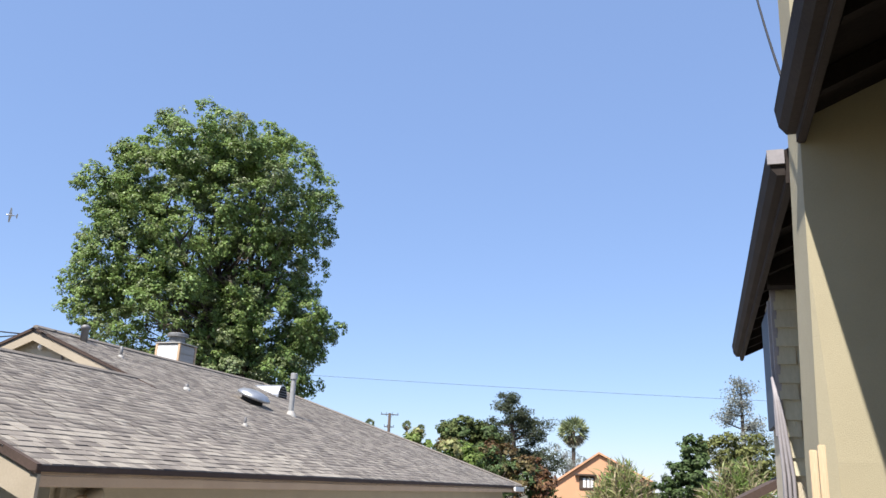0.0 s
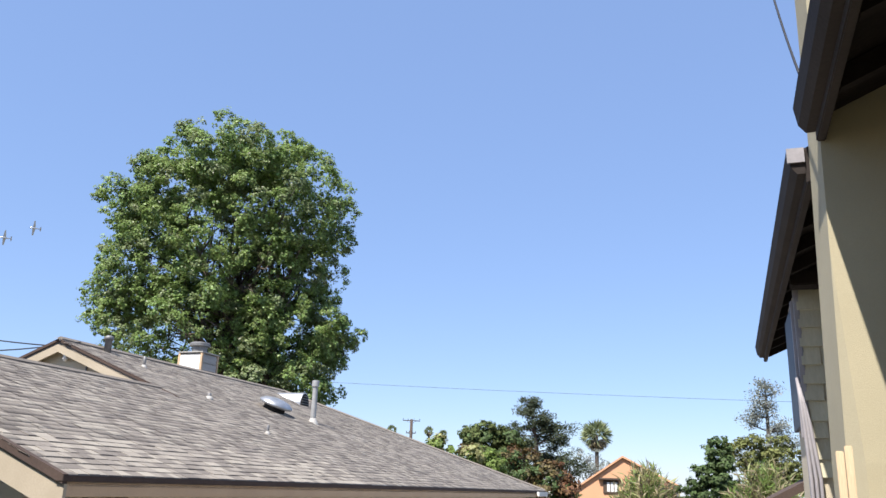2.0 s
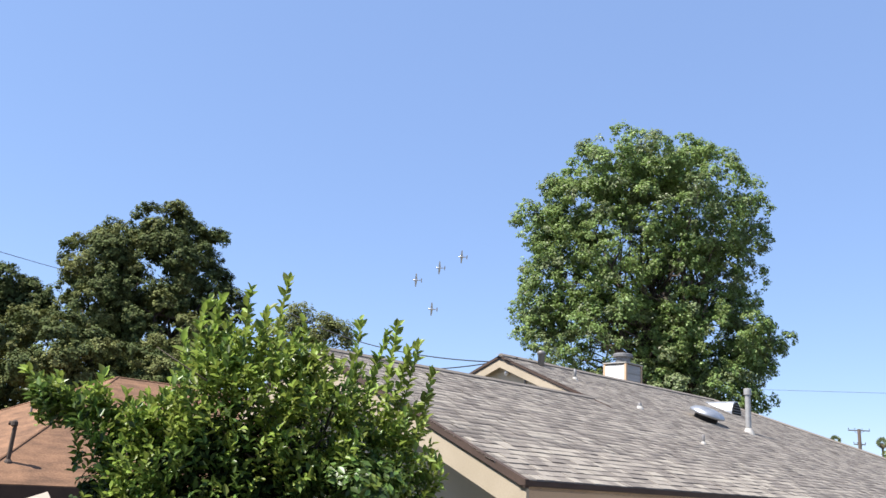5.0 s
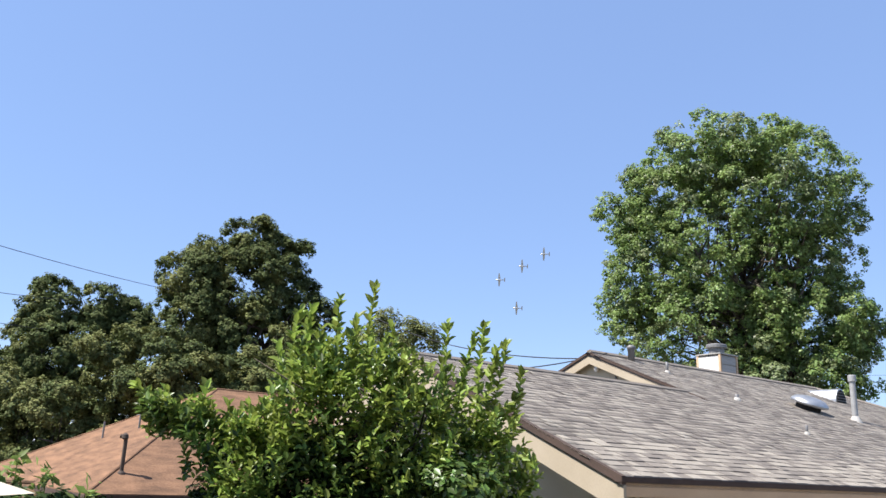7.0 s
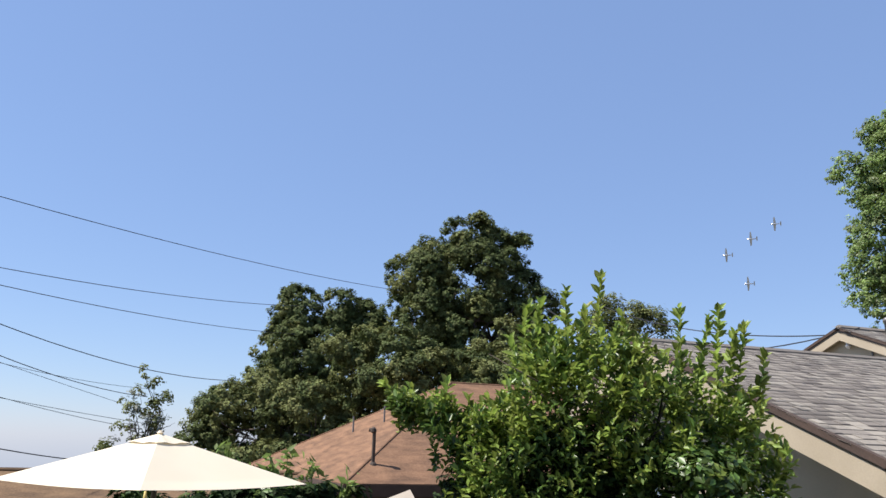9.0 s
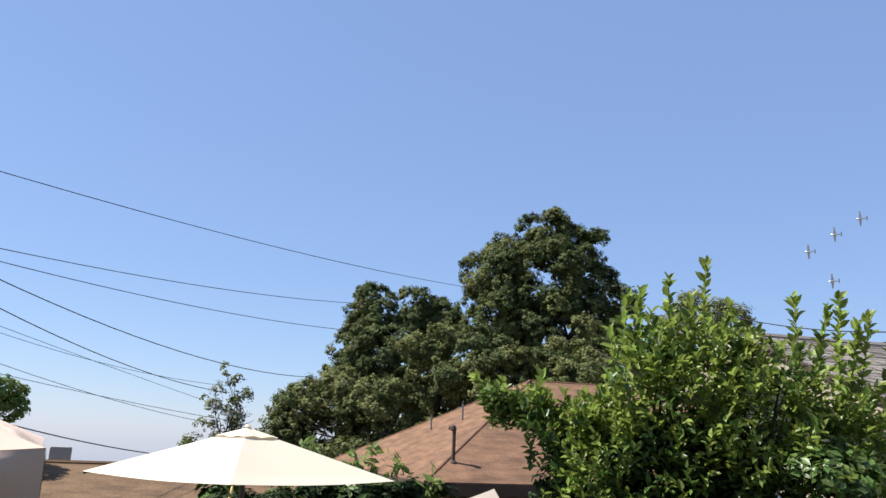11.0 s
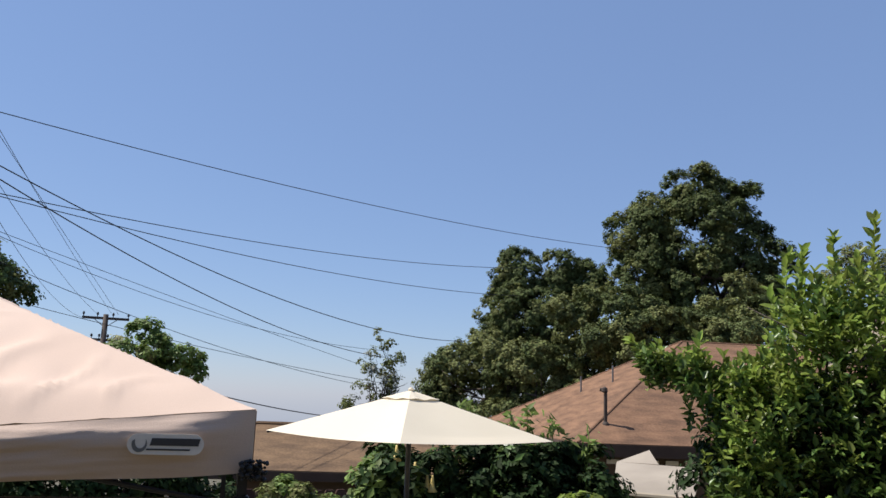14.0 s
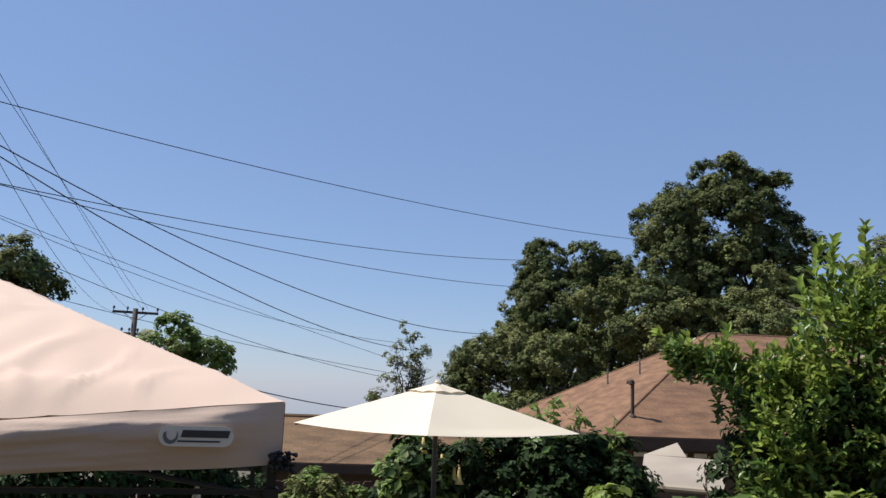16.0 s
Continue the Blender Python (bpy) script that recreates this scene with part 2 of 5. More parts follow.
def tube(path, radii, sides=8, bm=None, caps=True):
    """A tube along a path of points, with a radius at each."""
    bm = bm or bmesh.new()
    path = [Vector(p) for p in path]
    if not hasattr(radii, "__len__"):
        radii = [radii] * len(path)
    rings, side = [], None
    for i, p in enumerate(path):
        d = (path[min(i + 1, len(path) - 1)] - path[max(i - 1, 0)]).normalized()
        if side is None:
            side = d.orthogonal().normalized()
        side = (side - d * side.dot(d)).normalized()
        up = d.cross(side)
        rings.append([bm.verts.new(p + (side * math.cos(2 * math.pi * k / sides) + up * math.sin(2 * math.pi * k / sides)) * radii[i]) for k in range(sides)])
    for a, b in zip(rings, rings[1:]):
        for k in range(sides):
            bm.faces.new((a[k], a[(k + 1) % sides], b[(k + 1) % sides], b[k]))
    if caps:
        bm.faces.new(rings[0][::-1])
        bm.faces.new(rings[-1])
    return bm


def lathe(profile, sides=20, bm=None):
    bm = bm or bmesh.new()
    rings = [[bm.verts.new((r * math.cos(2 * math.pi * k / sides), r * math.sin(2 * math.pi * k / sides), z)) for k in range(sides)] for r, z in profile]
    for a, b in zip(rings, rings[1:]):
        for k in range(sides):
            bm.faces.new((a[k], a[(k + 1) % sides], b[(k + 1) % sides], b[k]))
    bm.faces.new(rings[0][::-1])
    bm.faces.new(rings[-1])
    return bm


def raw(name, verts, faces, material, parent=None, label="", kind=""):
    """A mesh from whole arrays of quads, for leaves and shingles by the thousand."""
    me = bpy.data.meshes.new(name)
    verts, faces = np.asarray(verts, dtype=np.float32), np.asarray(faces, dtype=np.int32)
    me.vertices.add(len(verts))
    me.vertices.foreach_set("co", verts.ravel())
    k = faces.shape[1]
    me.loops.add(faces.size)
    me.loops.foreach_set("vertex_index", faces.ravel())
    me.polygons.add(len(faces))
    me.polygons.foreach_set("loop_start", np.arange(len(faces), dtype=np.int32) * k)
    me.update(calc_edges=True)
    return link(name, me, material, parent, label, None, kind)


def unit(a):
    return a / (np.linalg.norm(a, axis=-1, keepdims=True) + 1e-9)


def leaves(rng, centres, size, long=1.5, droop=0.3, out=None, spread=0.35):
    """Pointed folded leaves (two quads each along the rib) at the centres. out: the way each one faces, roughly."""
    n = len(centres)
    nrm = rng.normal(size=(n, 3))
    if out is not None:
        nrm = unit(nrm) * 0.6 + out * 1.1
    nrm[:, 2] += 0.5
    nrm = unit(nrm)
    along = rng.normal(size=(n, 3))
    along[:, 2] -= droop
    along = unit(along - nrm * (along * nrm).sum(1, keepdims=True))
    side = np.cross(nrm, along)
    s = (size * rng.uniform(0.65, 1.3, n))[:, None]
    a, b = along * s * long * 0.5, side * s * 0.5
    lift = nrm * s * 0.14
    v = np.stack([centres - a, centres - a * 0.1 + b + lift, centres + a, centres - a * 0.1 - b + lift], 1).reshape(-1, 3)
    i = np.arange(n)[:, None] * 4
    f = np.concatenate([i + [0, 1, 2], i + [0, 2, 3]], 1).reshape(-1, 3)
    return v, f


def in_blobs(rng, blobs, n, shell=0.45):
    """n points in ellipsoids (x, y, z, rx, ry, rz), more of them near the skin, and the outward direction there."""
    blobs = np.array(blobs, float)
    w = (blobs[:, 3] * blobs[:, 4] * blobs[:, 5]) ** (2 / 3)
    k = rng.choice(len(blobs), n, p=w / w.sum())
    d = unit(rng.normal(size=(n, 3)))
    r = rng.uniform(shell ** 3, 1, n) ** (1 / 3)
    return blobs[k, :3] + d * r[:, None] * blobs[k, 3:], d


def blades(rng, base, along, size, long=2.0, fold=0.22, curl=0.15):
    """Lance-shaped leaves (two folded halves) that spring from base points and point along the given ways."""
    n = len(base)
    along = unit(along)
    side = unit(np.cross(along, np.array([0, 0, 1.0]) + rng.normal(0, 0.45, (n, 3))))
    nrm = np.cross(side, along)
    nrm *= np.where(nrm[:, 2:3] < 0, -1, 1)
    s = (size * rng.uniform(0.7, 1.25, n))[:, None]
    ln, w = s * long, s * 0.5
    lift = nrm * w * fold * 2
    q1, q2 = base + along * ln * 0.33 + nrm * ln * 0.03, base + along * ln * 0.70
    tip = base + along * ln - nrm * ln * curl
    v = np.stack([base, q1 + side * w + lift, q2 + side * w * 0.72 + lift * 0.6, tip, q2 - side * w * 0.72 + lift * 0.6, q1 - side * w + lift], 1).reshape(-1, 3)
    i = np.arange(n)[:, None] * 6
    return v, np.concatenate([i + [0, 1, 2, 3], i + [0, 3, 4, 5]], 1).reshape(-1, 4)


def foliage(rng, blobs, clusters, per, clump, size, long=1.5, droop=0.3, shell=0.45, bough=2.2, deep=0.4):
    """A crown: boughs in the blobs, leaf clusters on the skin of each bough, leaves round each cluster; a lumpy outline with gaps between the boughs."""
    boughs = max(6, int(clusters / (1.9 * bough * bough)))
    bc, bd = in_blobs(rng, blobs, boughs, shell)
    br = clump * bough * rng.uniform(0.6, 1.35, boughs)
    bc = bc - bd * br[:, None] * deep
    w = br * br
    b = rng.choice(boughs, clusters, p=w / w.sum())
    d = unit(unit(rng.normal(size=(clusters, 3))) + bd[b] * 0.6 + np.array([0, 0, 0.35]))
    c = bc[b] + d * (br[b] * rng.uniform(0.62, 1.0, clusters))[:, None] * np.array([1, 1, 0.85])
    k = np.repeat(np.arange(clusters), per)
    off = unit(rng.normal(size=(len(k), 3))) * (clump * np.cbrt(rng.uniform(0, 1, len(k))) * rng.uniform(0.55, 1.2, clusters)[k])[:, None] * np.array([1, 1, 0.8])
    return leaves(rng, c[k] + off, size, long, droop, unit(off) * 0.35 + d[k] * 0.9)


def limbs(rng, base, fork, tips, r0, bm=None):
    """A trunk from base to fork and tapered limbs, bent, to the tips."""
    bm = bm or bmesh.new()
    base, fork = Vector(base), Vector(fork)
    mid = base.lerp(fork, 0.5) + Vector(rng.normal(0, 0.04, 3)) * (fork - base).length
    tube([base, base.lerp(mid, 0.5), mid, fork], [r0 * 1.25, r0 * 1.02, r0 * 0.9, r0 * 0.75], 9, bm)
    for t in tips:
        t = Vector(t)
        ln = (t - fork).length
        start = base.lerp(fork, rng.uniform(0.75, 1.0))
        m1 = start.lerp(t, 0.35) + Vector((0, 0, 0.12 * ln)) + Vector(rng.normal(0, 0.05, 3)) * ln
        m2 = start.lerp(t, 0.7) + Vector((0, 0, 0.06 * ln)) + Vector(rng.normal(0, 0.05, 3)) * ln
        r = r0 * rng.uniform(0.32, 0.5)
        tube([start, m1, m2, t], [r, r * 0.7, r * 0.42, r * 0.12], 6, bm)
        for q in range(3):
            s = m1.lerp(t, rng.uniform(0.1, 0.8))
            e = s + Vector(rng.normal(0, 1, 3)).normalized() * ln * 0.28 + Vector((0, 0, ln * 0.08))
            tube([s, s.lerp(e, 0.5) + Vector(rng.normal(0, 0.03, 3)) * ln, e], [r * 0.35, r * 0.24, r * 0.08], 5, bm)
    return bm


def ground_z(x, y):
    """The yard is level; the plots to the -x side lie lower, and the hillside falls on from there."""
    k = min(max((-x - 9.0) / 6.0, 0), 1)
    return -1.45 * k * k * (3 - 2 * k) - 0.06 * max(-x - 15.0, 0)


def tree(name, label, seed, base, fork, blobs, r0, kinds, category="tree", shell=0.45, tips=9, group="", bough=2.2, deep=0.4):
    """kinds: rows of (part name, material, clusters, leaves a cluster, clump radius, leaf size, length, droop)."""
    rng = np.random.default_rng(seed)
    t = thing(name, label, category, group)
    ends, _ = in_blobs(rng, blobs, tips, 0.0)
    ends = ends * 0.85 + np.array(fork) * 0.15
    part("trunk", limbs(rng, (base[0], base[1], ground_z(base[0], base[1]) - 0.1), fork, ends, r0), M_BARK, t, smooth=True)
    for pn, material, clusters, per, clump, size, long, droop in kinds:
        v, f = foliage(rng, blobs, clusters, per, clump, size, long, droop, shell, bough, deep)
        raw(pn, v, f, material, t)
    return t


# ---- ground ----
gx = np.concatenate([[-2500, -900, -300, -120], np.arange(-60, 41, 2.0), [90, 250, 900, 2500]])
gy = np.concatenate([[-2500, -900, -300, -90], np.arange(-40, 81, 4.0), [150, 300, 900, 2500]])
gv = [(x, y, ground_z(x, y)) for y in gy for x in gx]
gf = [(j * len(gx) + i, j * len(gx) + i + 1, (j + 1) * len(gx) + i + 1, (j + 1) * len(gx) + i) for j in range(len(gy) - 1) for i in range(len(gx) - 1)]
tagged(raw("ground", gv, gf, M_GROUND), "dry patchy grass and bare soil round the houses", "ground", kind="structure")

# ---- shared directions of the two houses ----
E = Vector((0.3113, 0.9503, 0.0))
S = Vector((-0.9503, 0.3113, 0.0))


def framed(origin):
    return Matrix(((E.x, S.x, 0, origin[0]), (E.y, S.y, 0, origin[1]), (0, 0, 1, origin[2]), (0, 0, 0, 1)))


# ---- the low house with the grey shingle roof ----
LEN, RIDGE, HIP, WING, CROSS, TAN = 18.1, 5.77, 13.2, 3.57, 5.52, 0.386
house = thing("house", "low cream bungalow with a weathered grey shingle roof", "house", m=framed((-3.10, 6.58, 2.44)))


def slope(u, s):
    return Vector((u, s, TAN * s))


T = Vector((0, 0, -0.07))
front = [slope(0, 0), slope(LEN, 0), slope(HIP, RIDGE), slope(CROSS, RIDGE), slope(CROSS, WING), slope(0, WING)]
part("roof_slope", prism([p - Vector((0, 0, 0.012)) for p in front], T), M_ROOF_DECK, house)


def back(u, s, top):
    return Vector((u, s, TAN * (2 * top - s)))


part("roof_slope", prism([back(0, WING, WING), back(CROSS + 1, WING, WING), back(CROSS + 1, 5.3, WING), back(0, 5.3, WING)], T), M_ROOF_DECK, house)
part("roof_slope", prism([back(CROSS, RIDGE, RIDGE), back(HIP, RIDGE, RIDGE), back(LEN, 2 * RIDGE, RIDGE), back(CROSS, 2 * RIDGE, RIDGE)], T), M_ROOF_DECK, house)
part("roof_slope", prism([slope(LEN, 0), Vector((LEN, 2 * RIDGE, 0)), slope(HIP, RIDGE)], T), M_ROOF_DECK, house)
# ridge caps
part("ridge_cap", tube([slope(0, WING) + Vector((0, 0, 0.0)), slope(CROSS, WING)], 0.05, 6), M_SHINGLE_FIELD, house)
part("ridge_cap", tube([slope(CROSS, RIDGE), slope(HIP, RIDGE)], 0.06, 6), M_SHINGLE_FIELD, house)
part("ridge_cap", tube([slope(HIP, RIDGE), slope(LEN, 0)], 0.06, 6), M_SHINGLE_FIELD, house)
# eave fascia, rake boards and dark edges
part("fascia", box(0.02, LEN - 0.05, 0.0, 0.03, -0.165, -0.045, 0.004), M_TAN, house, "tan painted eave board in shade")
part("drip_edge", box(-0.03, LEN, -0.03, 0.06, -0.045, 0.002, 0.004), M_DRIP, house)


def rake(u, s0, s1, top=None, depth=0.24, thick=0.035, drop=0.055):
    z = (lambda s: TAN * s) if top is None else (lambda s: TAN * (2 * top - s))
    lo, hi = -0.06 - depth, -0.06
    part("rake_board", prism([(u, s0, z(s0) + lo), (u, s1, z(s1) + lo), (u, s1, z(s1) + hi), (u, s0, z(s0) + hi)], (thick, 0, 0)), M_CREAM, house, "cream painted rake board")
    part("drip_edge", prism([(u - 0.025, s0, z(s0) - drop), (u - 0.025, s1, z(s1) - drop), (u - 0.025, s1, z(s1) + 0.018), (u - 0.025, s0, z(s0) + 0.018)], (0.055, 0, 0)), M_DRIP, house)


rake(0.0, -0.02, WING)
rake(0.0, WING, 5.3, WING)
rake(CROSS, WING - 0.4, RIDGE, None, 0.15, 0.035, 0.03)
rake(CROSS, RIDGE, 2 * RIDGE, RIDGE, 0.15, 0.035, 0.03)
GZ = -2.46
part("wall", prism([(0.64, 0.42, GZ - 1), (0.64, 4.9, GZ - 1.4), (0.64, 4.9, TAN * (2 * WING - 4.9) - 0.10), (0.64, WING, TAN * WING - 0.10), (0.64, 0.42, 0.06)], (0.15, 0, 0)), M_CREAM_WALL, house, "cream stucco gable wall")
part("wall", box(0.80, LEN - 0.45, 0.42, 0.57, GZ - 1, 0.05), M_CREAM_WALL, house, "cream stucco front wall")
part("wall", prism([(CROSS + 0.15, WING - 0.5, GZ - 1.4), (CROSS + 0.15, 2 * RIDGE - 0.42, GZ - 1.4), (CROSS + 0.15, 2 * RIDGE - 0.42, 0.06), (CROSS + 0.15, RIDGE, TAN * RIDGE - 0.10), (CROSS + 0.15, WING - 0.5, TAN * (WING - 0.5) - 0.10)], (0.15, 0, 0)), M_CREAM_WALL, house, "cream upper gable wall")
part("wall", box(0.80, CROSS + 0.14, 4.75, 4.9, GZ - 1.4, TAN * (2 * WING - 4.9) - 0.09), M_CREAM_WALL, house)
part("wall", box(LEN - 0.6, LEN - 0.45, 0.58, 2 * RIDGE - 0.42, GZ - 1, 0.0), M_CREAM_WALL, house)
part("wall", box(CROSS + 0.3, LEN - 0.6, 2 * RIDGE - 0.57, 2 * RIDGE - 0.42, GZ - 1.4, 0.0), M_CREAM_WALL, house)
# gable details: louvre, hanging eave light, thin pipe
louvre = part("attic_vent", box(CROSS + 0.12, CROSS + 0.148, RIDGE - 1.45, RIDGE - 0.95, 1.48, 1.57, 0.004), M_DARK, house, "dark slotted attic vent")
part("eave_light", lathe([(0.02, 0.06), (0.035, 0.05), (0.045, -0.02), (0.02, -0.06)], 12), M_WHITE, house, "small white eave light", Matrix.Translation((CROSS + 0.09, RIDGE - 0.10, TAN * RIDGE - 0.30)))
part("conduit", tube([(CROSS + 0.13, RIDGE - 0.55, TAN * RIDGE - 0.32), (CROSS + 0.13, RIDGE - 0.55, 1.2)], 0.02, 6), M_GREYPIPE, house)
# eave flood light on the front wall near the corner
lamp = part("flood_light", lathe([(0.03, 0.0), (0.05, 0.03), (0.075, 0.12), (0.08, 0.16), (0.07, 0.165)], 16), M_CREAM, house, "cream twin flood light on the wall", Matrix.Translation((0.99, 0.34, -0.27)) @ Matrix.Rotation(radians(75), 4, "Y"), True)
part("lamp_head", lathe([(0.03, 0.0), (0.05, 0.03), (0.075, 0.12), (0.08, 0.16), (0.07, 0.165)], 16), M_TAN, lamp, "", Matrix.Rotation(radians(150), 4, "X") @ Matrix.Translation((0, 0, 0.05)), True)
part("wall_post", box(0.70, 0.79, 0.36, 0.415, GZ, -0.1, 0.004), M_CREAM, house)
# gutter outlet at the far eave corner
part("gutter_end", box(LEN - 1.1, LEN + 0.02, -0.10, -0.04, -0.14, -0.02, 0.01), M_WHITE, house, "white gutter end")


def on_roof(u, s, lift=0.0):
    return Matrix.Translation(slope(u, s) + Vector((0, 0, lift)))


# roof vents
stack = part("flue_pipe", lathe([(0.055, -0.05), (0.055, 0.74), (0.075, 0.745), (0.075, 0.86), (0.06, 0.87)], 16), M_FLUE, house, "tall grey metal flue pipe", on_roof(9.88, 3.10))
part("flashing", lathe([(0.14, -0.07), (0.12, -0.02), (0.07, 0.07), (0.06, 0.09)], 16), M_SIDING, stack, "pale cone flashing", None, True)
dome = part("dome_vent", lathe([(0.26, 0.10), (0.34, 0.12), (0.335, 0.16), (0.26, 0.22), (0.13, 0.25), (0.02, 0.255)], 24), M_GALV, house, "low round galvanised roof vent", on_roof(8.95, 3.5) @ Matrix.Rotation(math.atan(TAN), 4, "X"), True)
part("collar", lathe([(0.22, -0.06), (0.22, 0.14)], 20), M_DARK, dome)
bm = bmesh.new()
n = 12
arc = [(0.22 * math.cos(math.pi * k / n), -0.30 + 0.33 * math.sin(math.pi * k / n)) for k in range(n + 1)]
prism([(0, x, z) for x, z in arc], (0.75, 0, 0), bm)
HU, HS = 12.2, 5.35
hood = part("vent_hood", bm, M_GALV, house, "half-round galvanised vent hood", on_roof(HU, HS, 0.0) @ Matrix.Rotation(radians(-90), 4, "Z"))
part("opening", prism([(0, x * 0.88, -0.30 + (z + 0.30) * 0.9) for x, z in arc], (0.01, 0, 0)), M_DARK, hood, "dark louvred opening", Matrix.Translation((0.752, 0, 0.004)))
for k in range(4):
    part("louvre", box(0.762, 0.776, -0.18 + 0.012 * k * k, 0.18 - 0.012 * k * k, -0.25 + 0.06 * k, -0.235 + 0.06 * k), M_GREYPIPE, hood)
for u, s, h, r in ((6.76, 3.49, 0.10, 0.035), (6.09, 1.86, 0.14, 0.022), (6.75, 4.95, 0.20, 0.028)):
    v = part("vent_pipe", lathe([(r, -0.04), (r, h), (r * 0.8, h + 0.005)], 10), M_GREYPIPE, house, "", on_roof(u, s), True)
    part("flashing", lathe([(r * 2.4, -0.05), (r * 2.0, 0.01), (r * 1.2, 0.05)], 10), M_SIDING, v)
part("vent_pipe", lathe([(0.065, -0.1), (0.065, 0.22), (0.085, 0.23), (0.085, 0.28), (0.04, 0.31)], 14), M_GREYPIPE, house, "short grey vent with a cap", on_roof(6.5, 5.60), True)
# boxed chimney with a round metal cap
chim = part("chimney", box(-0.33, 0.33, -0.33, 0.33, -1.2, 0.62, 0.01), M_SIDING, house, "white boxed chimney with siding", Matrix.Translation((12.1, 7.7, 2.42)))
for sx in (-1, 1):
    for sy in (-1, 1):
        part("corner_board", box(sx * 0.33 - 0.03, sx * 0.33 + 0.03, sy * 0.33 - 0.03, sy * 0.33 + 0.03, -0.8, 0.64, 0.005), M_TAN, chim)
part("chimney_face", box(-0.355, -0.334, -0.295, 0.295, -0.7, 0.58, 0.003), M_WHITE, chim, "white painted chimney face")
for k in range(6):
    part("siding_board", box(-0.295, 0.295, -0.346, -0.334, -0.55 + 0.19 * k, -0.38 + 0.19 * k, 0.003), M_SIDING, chim)
part("chimney_top", box(-0.375, 0.375, -0.375, 0.375, 0.64, 0.67, 0.006), M_SIDING, chim)
cap = part("chimney_cap", lathe([(0.19, 0.67), (0.19, 0.84), (0.26, 0.85), (0.26, 0.92), (0.24, 0.94), (0.02, 0.98)], 20), M_GREYPIPE, chim, "round grey metal chimney cap")

# ---- the tall house at the side of the camera ----
# in its own frame: x along E, y = distance to the right of the camera's line (towards -S)
R = Matrix(((E.x, -S.x, 0, 0), (E.y, -S.y, 0, 0), (0, 0, 1, 0), (0, 0, 0, 1)))
side_house = thing("side_house", "sage stucco house with dark brown eaves and shingled bay", "house", m=R)
ZE = 4.10
# slab out of view, added to bounce sun up to the cream eave and wall
bounce_slab = part("driveway", box(3.0, 22.0, -5.35, 1.24, -0.08, 0.03, 0.01), M_CONCRETE, None, "unseen pale concrete slab between the two houses, added to bounce sunlight", R, kind="structure")
tagged(bounce_slab, category="driveway")
part("wall", box(-6.0, 3.9, 1.25, 1.45, -0.2, ZE + 0.3), M_STUCCO, side_house, "sage stucco wall")
part("wall", box(3.9, 10.2, 1.25, 1.45, -0.2, ZE + 0.3), M_STUCCO, side_house, "sage stucco wall")
part("wall", box(10.0, 10.2, 1.45, 8.0, -0.2, ZE + 0.3), M_STUCCO, side_house)
part("wall", box(-6.0, -5.8, 1.45, 8.0, -0.2, ZE + 0.3), M_STUCCO, side_house)
part("wall", box(-6.0, 10.2, 8.0, 8.2, -0.2, ZE + 0.3), M_STUCCO, side_house)
# roof over both stretches, rafters under it
for u0, u1 in ((-6.4, 3.74), (4.26, 10.35)):
    rf = part("roof_slope", prism([(u0, 0.47, ZE + 0.06), (u1, 0.47, ZE + 0.06), (u1, 4.6, ZE + 1.9), (u0, 4.6, ZE + 1.9)], (0, 0, 0.05)), M_FASCIA, side_house)
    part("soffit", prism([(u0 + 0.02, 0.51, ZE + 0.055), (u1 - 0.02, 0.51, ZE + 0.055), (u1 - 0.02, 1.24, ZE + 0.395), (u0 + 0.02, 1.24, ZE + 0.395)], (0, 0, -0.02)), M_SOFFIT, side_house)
    part("fascia", box(u0, u1, 0.47, 0.51, ZE - 0.08, ZE + 0.10, 0.006), M_FASCIA, side_house, "dark brown eave board")
    part("gutter", prism([(u0, 0.47, ZE + 0.10), (u0, 0.385, ZE + 0.10), (u0, 0.40, ZE + 0.01), (u0, 0.43, ZE - 0.03), (u0, 0.47, ZE - 0.03)], (u1 - u0, 0, 0)), M_FASCIA, side_house, "dark brown metal gutter")
    k = u0 + 0.3
    while k < u1 - 0.1:
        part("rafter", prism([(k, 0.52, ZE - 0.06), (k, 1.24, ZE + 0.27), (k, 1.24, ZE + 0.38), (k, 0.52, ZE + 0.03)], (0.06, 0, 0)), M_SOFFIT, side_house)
        k += 0.55
part("gutter_cap", box(4.245, 4.26, 0.385, 0.47, ZE + 0.03, ZE + 0.11), M_CONDUIT, side_house, "pale gutter end")
part("roof_slope", prism([(3.62, 1.4, ZE + 0.50), (4.32, 1.4, ZE + 0.50), (4.32, 4.6, ZE + 1.9), (3.62, 4.6, ZE + 1.9)], (0, 0, 0.05)), M_FASCIA, side_house)
part("roof_slope", prism([(-6.4, 4.6, ZE + 1.9), (10.35, 4.6, ZE + 1.9), (10.35, 8.8, ZE + 0.06), (-6.4, 8.8, ZE + 0.06)], (0, 0, 0.05)), M_FASCIA, side_house)
